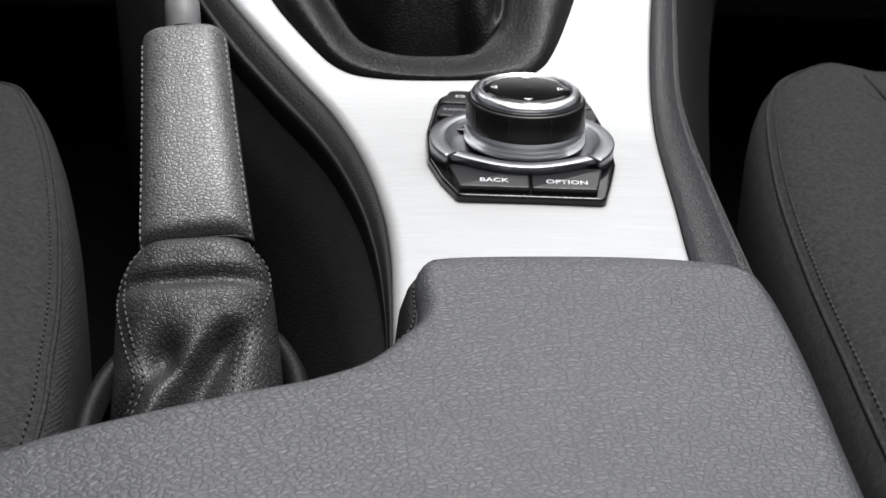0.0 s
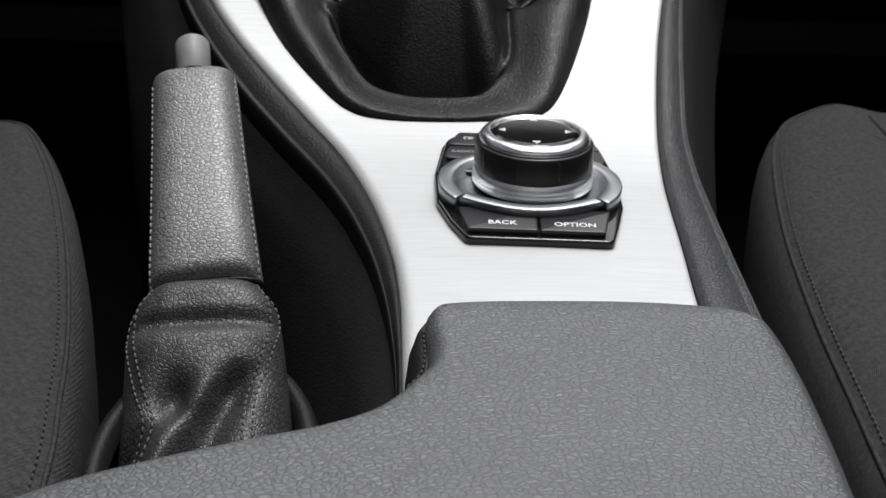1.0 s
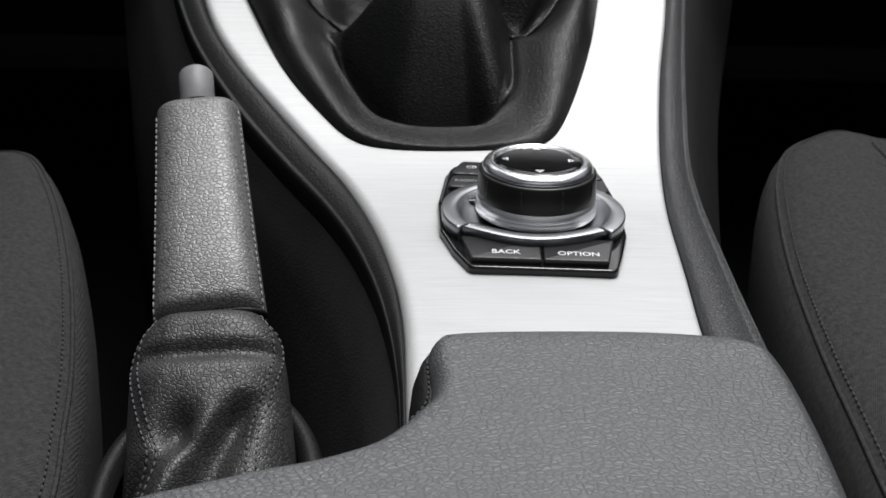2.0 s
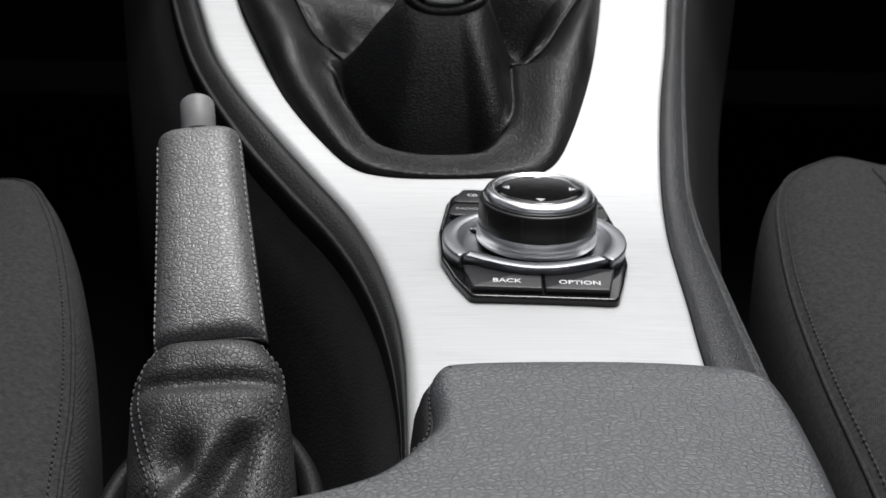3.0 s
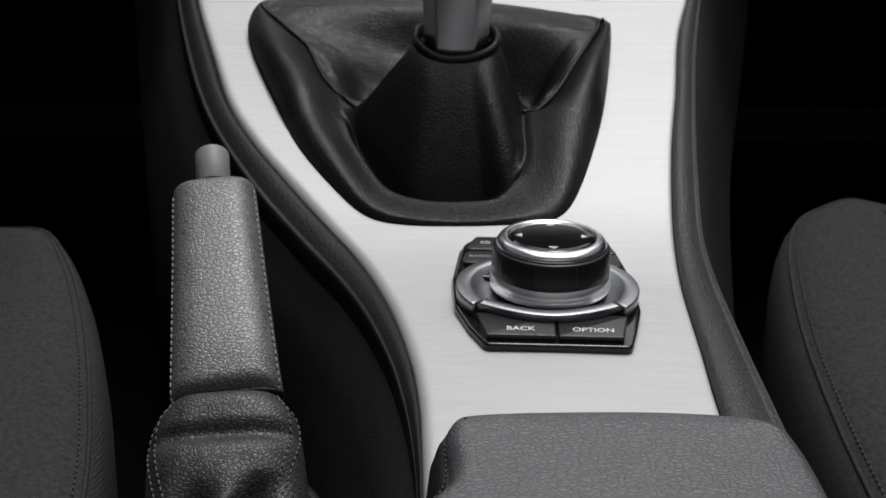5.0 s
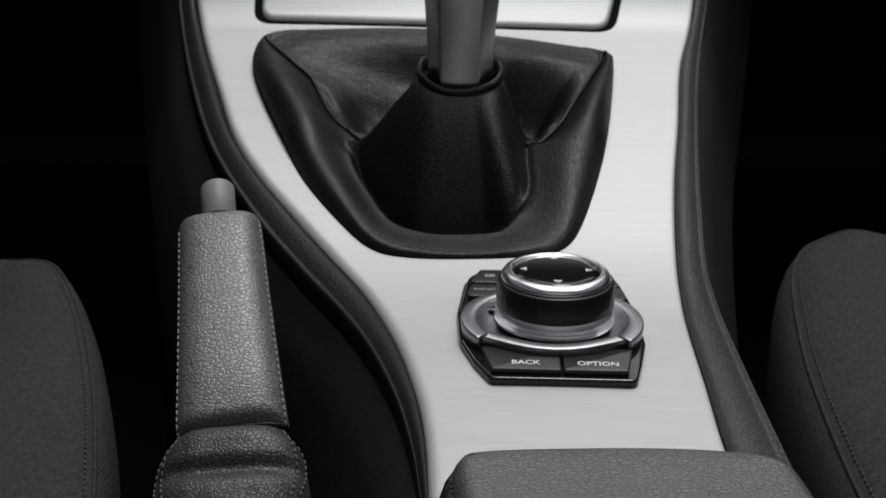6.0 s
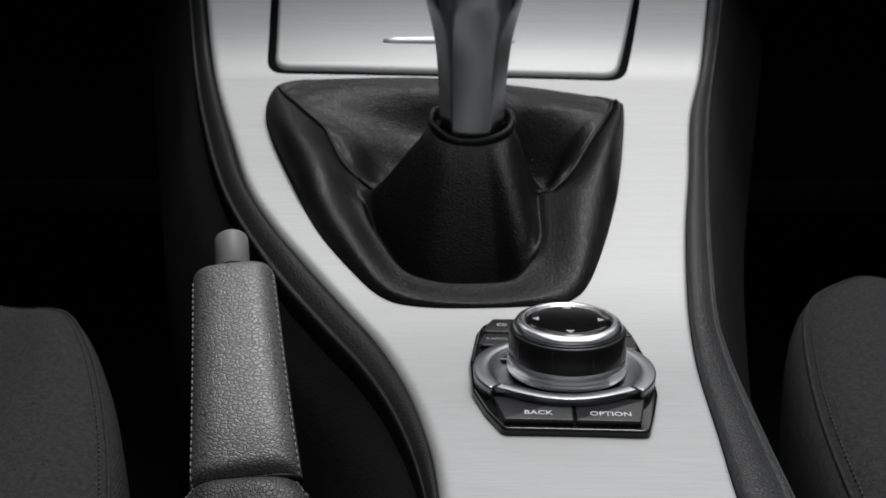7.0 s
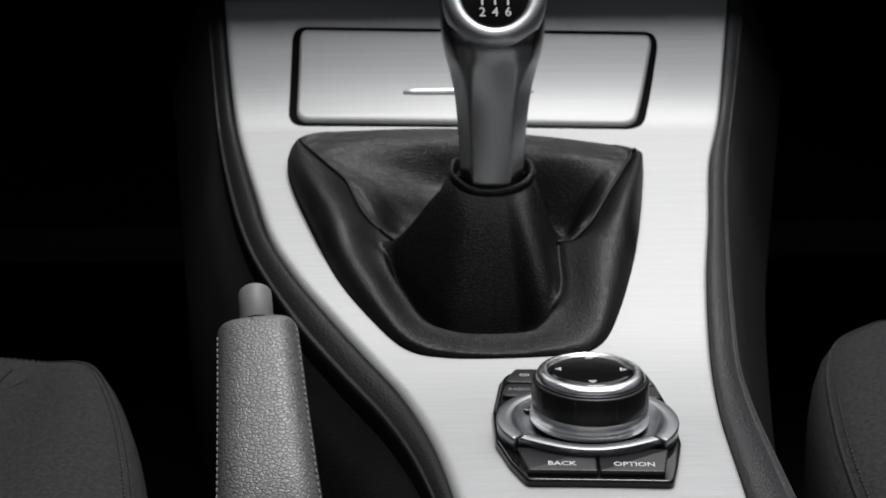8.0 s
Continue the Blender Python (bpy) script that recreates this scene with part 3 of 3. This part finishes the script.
    part("ribs", set_knob(bm), BAND, knob, "fine ribs round the band")
    for a in (0, 90, 180, 270):
        bm = bmesh.new()
        tri = [(0.0157, 0.0), (0.0129, 0.0019), (0.0129, -0.0019)]
        inner = [(0.0147, 0.0), (0.0136, 0.0009), (0.0136, -0.0009)]
        vs = [[bm.verts.new((x, y, z)) for x, y in t] for t, z in ((tri, 0.0293), (tri, 0.02965), (inner, 0.02965), (inner, 0.0293))]
        for p, q in zip(vs, vs[1:]):
            for i in range(3):
                bm.faces.new((p[i], p[(i + 1) % 3], q[(i + 1) % 3], q[i]))
        bm.transform(pose(0, 0, 0, 0, 0, a))
        part("arrow_mark", set_knob(bm), INK, knob, "white arrow outline", smooth=False)

    # keys in front of and behind the knob
    for x0, x1, word, at in ((-0.0263, 0.0022, "BACK", -0.0124), (0.0032, 0.0298, "OPTION", 0.0176)):
        slant = 0.0046
        left = x0 - (slant if x0 < -0.01 else 0)
        right = x1 + (slant * 0.7 if x1 > 0.01 else 0)
        shape = rounded([(x0, -0.0474), (x1, -0.0474), (right, -0.0285), (left, -0.0285)], 0.0007, 3)
        key = part("key", put(slab(shape, 0.003, 0.0068, 0.0007)), BUTTON, c, "black key lettered in white")
        part("lettering", put(lettering(word, 0.0046, pose(at, -0.0420, 0.00685))), INK, key, "white lettering")
    for y0, y1, word, x in ((0.0285, 0.0425, "CD", -0.0268), (0.0145, 0.0270, "RADIO", -0.0292)):
        shape = rounded([(-0.0362 - (0.034 - y0) * 0.08, y0), (-0.006, y0), (-0.006, y1), (-0.0352 + (y1 - 0.027) * 0.25, y1)], 0.0025, 3)
        key = part("key", put(slab(shape, 0.003, 0.0092, 0.0008)), BUTTON, c, "black key behind the knob")
        part("lettering", put(lettering(word, 0.0033, pose(x, (y0 + y1) / 2, 0.0093))), INK if word == "CD" else DIM_INK, key, "small pale lettering")
    for y0, y1 in ((0.0270, 0.0405), (0.0135, 0.0258)):
        shape = rounded([(0.006, y0), (0.0325 + (0.034 - y0) * 0.08, y0), (0.0315 - (y1 - 0.034) * 0.25, y1), (0.006, y1)], 0.0015, 3)
        part("key", put(slab(shape, 0.003, 0.0092, 0.0008)), BUTTON, c, "black key behind the knob")


controller()


# ---- the gear lever ----
def gear_lever():
    g = thing("gear_lever", (-0.037, 0.163, 0.04), "silver-grey gear lever in a black leather boot", "gear lever")
    cx, cy = -0.0372, 0.163
    dense = smooth_line(BOOT_LINE, 800, True)
    angle = np.array([math.atan2(y - cy, x - cx) for x, y in dense])
    order = np.argsort(angle)
    angle, dense = angle[order], np.array(dense)[order]

    def edge(a):
        a = (a + math.pi) % math.tau - math.pi
        return np.interp(a, angle, dense[:, 0], period=math.tau), np.interp(a, angle, dense[:, 1], period=math.tau)

    def smooth_step(a, b, x):
        u = min(1, max(0, (x - a) / (b - a)))
        return u * u * (3 - 2 * u)

    def square(v):
        """Draws a circle out towards its corners."""
        return math.copysign(abs(v) ** 0.80, v)

    top = 0.0610

    # where the face of the boot ends on the floor, and where the padded edge begins, by degrees round the lever
    foot = along([(-180, 0.42), (-167, 0.56), (-155, 0.52), (-141, 0.49), (-121, 0.49), (-97, 0.49), (-80, 0.50), (-69, 0.56), (-55, 0.47), (-43, 0.37), (-20, 0.27), (0, 0.22), (180, 0.22)])
    sink = along([(-180, 0.0), (-167, 0.002), (-155, 0.010), (-141, 0.018), (-121, 0.022), (-97, 0.022), (-80, 0.018), (-69, 0.008), (-55, 0.004), (-43, 0.003), (-20, 0.0), (180, 0.0)])
    inner = along([(-180, 0.49), (-165, 0.56), (-149, 0.62), (-128, 0.69), (-112, 0.76), (-95, 0.80), (-81, 0.79), (-69, 0.64), (-55, 0.47), (-43, 0.37), (-20, 0.27), (-6, 0.43), (4, 0.55), (20, 0.69), (34, 0.90), (42, 0.97),
                   (138, 0.97), (146, 0.95), (150, 0.78), (154, 0.63), (170, 0.56), (180, 0.49)])

    def skin(a, r):
        """A point of the boot: r runs from the lever (0) to the frame (1)."""
        deg = (math.degrees(a) + 180) % 360 - 180
        ex, ey = edge(a)
        kx, ky = cx + 0.0212 * square(math.cos(a)), cy - 0.0015 + 0.0164 * square(math.sin(a))
        x, y = kx + (ex - kx) * r, ky + (ey - ky) * r
        high = top + 0.0055 * math.cos(a) ** 2 + 0.003 * max(0, math.sin(a)) - rise(ky)
        face = smooth_step(-172, -158, deg) * smooth_step(-8, -26, deg)
        f, i = foot(deg), inner(deg)
        deep = sink(deg)
        cone = (high + deep) * max(0, 1 - (r / f) ** 1.45) ** 0.97 - deep * smooth_step(i, i - 0.10, r) - 0.002 * math.exp(-((r - f) / 0.05) ** 2)
        back = high * math.exp(-(r / 0.15) ** 2) + 0.0035 * smooth_step(0.50, 0.85, r) - (0.025 + 0.005 * smooth_step(110, 60, abs(deg))) * (0.2 + 0.8 * smooth_step(-5, 75, deg) * smooth_step(195, 125, deg if deg > -90 else deg + 360)) * math.exp(-((r - 0.30) / 0.24) ** 2)
        h = cone * face + back * (1 - face)
        # the padded edge: a long slope up from its inner line, round over the frame
        u = (r - i) / (1 - i)
        side = abs(math.cos(a)) ** 1.6
        pad = 0.0014 + 0.0080 * side
        peak = 0.93 - 0.27 * min(1, 1.6 * side)
        if 42 < deg < 138:
            pad = 0.0015
        if deg > 0:
            pad *= 0.12 + 0.88 * (smooth_step(44, 4, deg) if deg < 90 else smooth_step(138, 172, deg))
        if u > 0:
            h += pad * (smooth_step(0, peak, u) if u < peak else max(0, 1 - ((u - peak) / (1 - peak)) ** 2.4))
        # wrinkles, most on the panel behind the lever
        crease = 0.06 + 0.94 * (1 - face) * smooth_step(0.05, -0.15, u)
        # folds in the loose leather behind the lever
        loose = (1 - face) * smooth_step(0.0, -0.25, u)
        for at, r0, wide, deep_r, amount in ((112, 0.62, 22, 0.13, -0.0095), (146, 0.46, 18, 0.14, 0.0060), (165, 0.32, 14, 0.10, -0.0030), (24, 0.34, 20, 0.12, -0.0100), (50, 0.66, 20, 0.15, 0.0060), (8, 0.44, 12, 0.10, 0.0030)):
            h += loose * amount * math.exp(-((deg - at) / wide) ** 2 - ((r - r0) / deep_r) ** 2)
        h += crease * 0.0004 * noise.noise(Vector((x * 40, y * 75, 1.0))) * smooth_step(0.02, 0.2, r) * smooth_step(1.0, 0.85, r)
        h += crease * 0.0003 * noise.noise(Vector((x * 120, y * 260, 5.0))) * smooth_step(0.02, 0.2, r) * smooth_step(1.0, 0.9, r)
        return Vector((x, y, rise(y) + 0.0014 + (h if r < 0.9 else max(h, 0.0))))

    turns, rows = 300, 120

    def sheet(keep, low):
        """The cells of the boot for which keep(angle, r) holds, let down a little by low."""
        bm, made = bmesh.new(), {}

        def at(i, k):
            k %= turns
            if (i, k) not in made:
                made[(i, k)] = bm.verts.new(skin(k * math.tau / turns, 1 - (1 - i / rows) ** 1.4) - Vector((0, 0, low)))
            return made[(i, k)]

        for i in range(rows):
            for k in range(turns):
                if keep((k + 0.5) * math.tau / turns, 1 - (1 - (i + 0.5) / rows) ** 1.4):
                    bm.faces.new((at(i, k), at(i, k + 1), at(i + 1, k + 1), at(i + 1, k)))
        return bm

    def is_face(a, r):
        deg = (math.degrees(a) + 180) % 360 - 180
        return -160 < deg < -22 and r < inner(deg) - 0.06

    boot = part("boot", sheet(lambda a, r: not is_face(a, r), 0.0), BOOT, g, "creased black leather boot with a padded edge")
    part("boot_panel", sheet(is_face, 0.0), BOOT, boot, "smooth front panel of the boot")
    skirt = [skin(k * math.tau / turns, 1.0) for k in range(turns)]
    part("boot_frame", loft([skirt, [p + Vector((0, 0, -0.006)) for p in skirt]], caps=False), RUBBER, boot, "thin black frame round the boot")
    hem = []
    for grow, up in ((0.0016, -0.0050), (0.0030, -0.0015), (0.0033, 0.0008), (0.0024, 0.0024), (0.0012, 0.0030), (0.0, 0.0022), (-0.0012, -0.0020)):
        hem.append([Vector((cx + (0.0203 + grow) * square(math.cos(a)), cy - 0.0015 + (0.0158 + grow) * square(math.sin(a)), top + 0.0010 + up + 0.0065 * math.cos(a) ** 2 + 0.0075 * max(0, math.sin(a))
                            + (0.0004 * math.sin(5 * a + 1) if up > 0 else 0))) for a in [k * math.tau / 72 for k in range(72)]])
    part("boot_collar", loft(hem, caps=False), BOOT, boot, "rolled leather collar")
    for knots in (((146, 0.975), (150, 0.78), (154, 0.62), (170, 0.56), (184, 0.47), (191, 0.40)), ((35, 0.965), (34, 0.90), (20, 0.69), (4, 0.55), (-6, 0.43), (-20, 0.28))):
        pts = [skin(math.radians(d), r) + Vector((0, 0, 0.0007)) for d, r in smooth_line(knots, 60)]
        part("piping", tube(pts, 0.0013, 8), BOOT, boot, "raised leather piping")

    # lever: faceted shaft that widens into the knob
    def facet(z, half, deep, y, x=cx, cut=0.55, soft=0.12):
        base = [(-half, -deep * 0.15), (-half * cut, -deep), (half * cut, -deep), (half, -deep * 0.15), (half, deep * 0.6), (half * 0.6, deep), (-half * 0.6, deep), (-half, deep * 0.6)]
        turn = math.radians(-4) * smooth_step(0.135, 0.105, z)
        ca, sa = math.cos(turn), math.sin(turn)
        return [(x + px * ca - py * sa, y + px * sa + py * ca, z) for px, py in rounded(base, half * soft, 4)]

    stations = [(0.050, 0.0160, 0.0115, 0.161, 0.6, 0.12), (0.062, 0.0166, 0.0118, 0.160, 0.6, 0.12), (0.085, 0.0176, 0.0122, 0.1585, 0.6, 0.12), (0.102, 0.0187, 0.0125, 0.157, 0.6, 0.14), (0.115, 0.0202, 0.0135, 0.156, 0.6, 0.2),
                (0.126, 0.0226, 0.0155, 0.1555, 0.62, 0.35), (0.136, 0.0252, 0.0185, 0.156, 0.66, 0.55), (0.145, 0.0268, 0.021, 0.158, 0.7, 0.8), (0.156, 0.0274, 0.0215, 0.163, 0.72, 0.9), (0.168, 0.0276, 0.0205, 0.170, 0.72, 0.9),
                (0.180, 0.0268, 0.018, 0.178, 0.72, 0.9), (0.190, 0.0235, 0.0145, 0.185, 0.72, 0.9), (0.196, 0.017, 0.010, 0.189, 0.72, 0.9), (0.198, 0.008, 0.005, 0.190, 0.72, 0.9)]
    dense_st = smooth_line(stations, 60)
    shaft = part("lever", loft([facet(z, h, d, y, cx + 0.0004 * k / 60, c, s) for k, (z, h, d, y, c, s) in enumerate(dense_st)]), LEVER, g, "satin grey faceted lever and knob")
    tilt = pose(cx + 0.0008, 0.1487, 0.1660, 57, 0, 0)
    disc = bmesh.new()
    oval = [(0.0178 * math.cos(a), 0.0192 * math.sin(a) + 0.0012) for a in [k * math.tau / 48 for k in range(48)]]
    disc = slab(oval, -0.006, 0.0022, 0.0012)
    disc.transform(tilt)
    ridge = []
    for k, z in ((1.52, -0.0070), (1.47, -0.0015), (1.39, 0.0016), (1.28, 0.0035), (1.17, 0.0040), (1.07, 0.0034), (1.01, 0.0022), (0.98, -0.002)):
        ridge.append([(0.0176 * k * math.cos(a), 0.0190 * k * math.sin(a) + 0.0012, z) for a in [i * math.tau / 64 for i in range(64)]])
    ridge = loft(ridge, caps=False)
    ridge.transform(tilt)
    # a brighter silver than the lever puts the ridge's highlight into the colour
    part("badge_ring", ridge, SATIN, shaft, "silver ridge round the badge, coloured brighter than the lever for its highlight")
    badge = part("badge", disc, GLOSS, shaft, "gloss black oval badge with the shift pattern")
    for word, x, y in (("2", -0.0065, -0.0098), ("4", 0.0, -0.0098), ("6", 0.0065, -0.0098)):
        part("numeral", lettering(word, 0.0068, tilt @ pose(x, y, 0.0023)), INK, badge, "white numeral")
    for x in (-0.0065, 0.0, 0.0065):
        b = block(x - 0.0005, x + 0.0005, -0.0060, 0.0040, 0.0021, 0.0024)
        b.transform(tilt)
        part("pattern_line", b, INK, badge, "white line of the shift pattern", smooth=False)
    b = block(-0.0065, 0.0100, -0.0013, -0.0003, 0.0021, 0.00245)
    b.transform(tilt)
    part("pattern_line", b, INK, badge, "white line of the shift pattern", smooth=False)


gear_lever()


# ---- the seats ----
def seat(side):
    """Seat cushion with a raised bolster on the console side."""
    if side < 0:
        edge_line = along([(-0.60, -0.170), (-0.15, -0.172), (-0.05, -0.182), (0.0, -0.190), (0.057, -0.210), (0.118, -0.2297), (0.168, -0.2527), (0.194, -0.275), (0.202, -0.2965), (0.207, -0.33), (0.209, -0.42), (0.209, -0.66)])
        line = [(-0.17, -0.60), (-0.171, -0.2), (-0.179, -0.09), (-0.192, -0.015), (-0.210, 0.057), (-0.230, 0.118), (-0.2535, 0.168), (-0.276, 0.192), (-0.31, 0.206), (-0.38, 0.214), (-0.48, 0.216), (-0.60, 0.205), (-0.66, 0.15), (-0.69, 0.0), (-0.69, -0.60)]
    else:
        line = [(0.112, -0.60), (0.112, -0.2), (0.1138, -0.09), (0.1155, -0.03), (0.1205, 0.0385), (0.129, 0.098), (0.1405, 0.152), (0.156, 0.190), (0.178, 0.213), (0.206, 0.230), (0.26, 0.245), (0.36, 0.252), (0.48, 0.247), (0.56, 0.215), (0.60, 0.12), (0.61, 0.0), (0.61, -0.60)]
        line = line[::-1]
    outline = [(x + (0.003 if side > 0 else -0.003), y) for x, y in smooth_line(line[::-1], 220)]
    area = sum(a[0] * b[1] - b[0] * a[1] for a, b in zip(outline, outline[1:] + outline[:1]))
    if area < 0:
        outline = outline[::-1]
    word = "charcoal woven fabric seat with a stitched side bolster"
    s = thing("car_seat", (0.4 * side, -0.2, -0.30), word, "car seat", "front seats")
    inner_x = -0.2 if side < 0 else 0.14

    def dish(x, y):
        """The middle of the cushion lies lower than its bolster."""
        d = abs(x - inner_x)
        u = min(1, max(0, (d - 0.055) / 0.05))
        return -0.012 * u * u * (3 - 2 * u) - 0.10 * max(0, y - 0.1) ** 2

    rings = []
    for by, z in ((0.012, -0.29), (0.006, -0.18), (0.001, -0.11), (0.0, -0.080), (0.0008, -0.066), (0.003, -0.055), (0.0065, -0.048), (0.008, -0.0470), (0.0095, -0.0456), (0.015, -0.0415), (0.023, -0.0385), (0.035, -0.037), (0.05, -0.0372), (0.07, -0.038), (0.10, -0.039)):
        rings.append([(x, y, z + (dish(x, y) if z > -0.06 else 0)) for x, y in inset(outline, by)])
    part("cushion", loft(rings), SEAT, s)
    seam = [(x, y, -0.0462 + dish(x, y)) for x, y in inset(outline, 0.0082)]
    near = [p for p in seam if (p[0] > -0.36 if side < 0 else p[0] < 0.30)]
    near = [p for p in near if p[1] > -0.3]
    part("piping", tube(near, 0.0011, 6), SEAT, s, "raised seam round the bolster")
    part("stitching", stitches([(x, y, z + 0.0012) for x, y, z in [(*q, -0.0440 + dish(*q)) for q in inset(outline, 0.0118)] if (x > -0.33 if side < 0 else x < 0.28) and y > -0.3], 0.0026, 0.0014, 0.0004), SEAT_THREAD, s, "grey thread beside the seam")
    if side > 0:
        cross = smooth_line([(0.217, 0.190), (0.219, 0.175), (0.224, 0.14), (0.24, 0.08), (0.25, 0.0), (0.25, -0.2)], 50)
    else:
        cross = smooth_line([(-0.312, 0.168), (-0.315, 0.15), (-0.318, 0.10), (-0.325, 0.03), (-0.325, -0.2)], 50)
    part("seam", tube([(x, y, -0.0368 + dish(x, y)) for x, y in cross], 0.0013, 6), SEAT, s, "seam between bolster and middle panel")


seat(-1)
seat(1)


# ---- dashboard and cabin ----
def dashboard():
    d = thing("dashboard", (0, 0.6, -0.1), "black dashboard that overhangs the console", "dashboard")
    rings = []
    for x in [-0.75 + 1.5 * k / 30 for k in range(31)]:
        rings.append([(x, y, z) for y, z in ((0.385, 0.150), (0.340, 0.1425), (0.318, 0.1395), (0.311, 0.1408), (0.3075, 0.1450), (0.3085, 0.153), (0.315, 0.172), (0.335, 0.205), (0.38, 0.25), (0.50, 0.29), (1.05, 0.33), (1.05, 0.05), (0.45, 0.09))])
    part("fascia", loft(rings), DASH, d, "black grained plastic fascia")
    lip = [(-0.62 + 1.24 * k / 40, 0.3065, 0.1462) for k in range(41)]
    part("lower_lip", tube(lip, 0.0018, 10), RUBBER, d, "black edge strip under the fascia")


dashboard()

tagged(part("floor", block(-0.80, 0.80, -1.1, 1.1, -0.34, -0.30), CARPET), "black carpeted car floor", "floor", kind="structure")
for name, x in (("wall_west", -0.80), ("wall_east", 0.80)):
    tagged(part(name, block(min(x, x * 1.05), max(x, x * 1.05), -1.1, 1.1, -0.30, 0.36), DARK), "dark door panel up to the window line", "door panel", kind="structure")
    tagged(part(name.replace("wall", "trim"), block(min(x, x * 1.05), max(x, x * 1.05), -1.1, 1.1, 0.84, 0.96), LINING), "pale roof rail above the side windows", "trim", kind="structure")
tagged(part("wall_south", block(-0.80, 0.80, -1.15, -1.1, -0.30, 0.5), CARPET), "dark rear of the cabin", "wall", kind="structure")
tagged(part("wall_north", block(-0.80, 0.80, 1.1, 1.15, -0.30, 0.28), CARPET), "dark bulkhead under the windscreen", "wall", kind="structure")
# unseen roof; its opening is placed to let in and bound the top light
roof = bmesh.new()
for box in ((-0.80, 0.80, 0.85, 1.0), (-0.80, 0.80, -1.1, -0.33), (-0.80, -0.39, -0.33, 0.85), (0.71, 0.80, -0.33, 0.85)):
    g = block(*box, 0.96, 1.0)
    me = bpy.data.meshes.new("roof_piece")
    g.to_mesh(me)
    g.free()
    roof.from_mesh(me)
    bpy.data.meshes.remove(me)
tagged(part("ceiling", roof, LINING), "pale headlining, unseen, with an opening added for the top light", "ceiling", kind="structure")
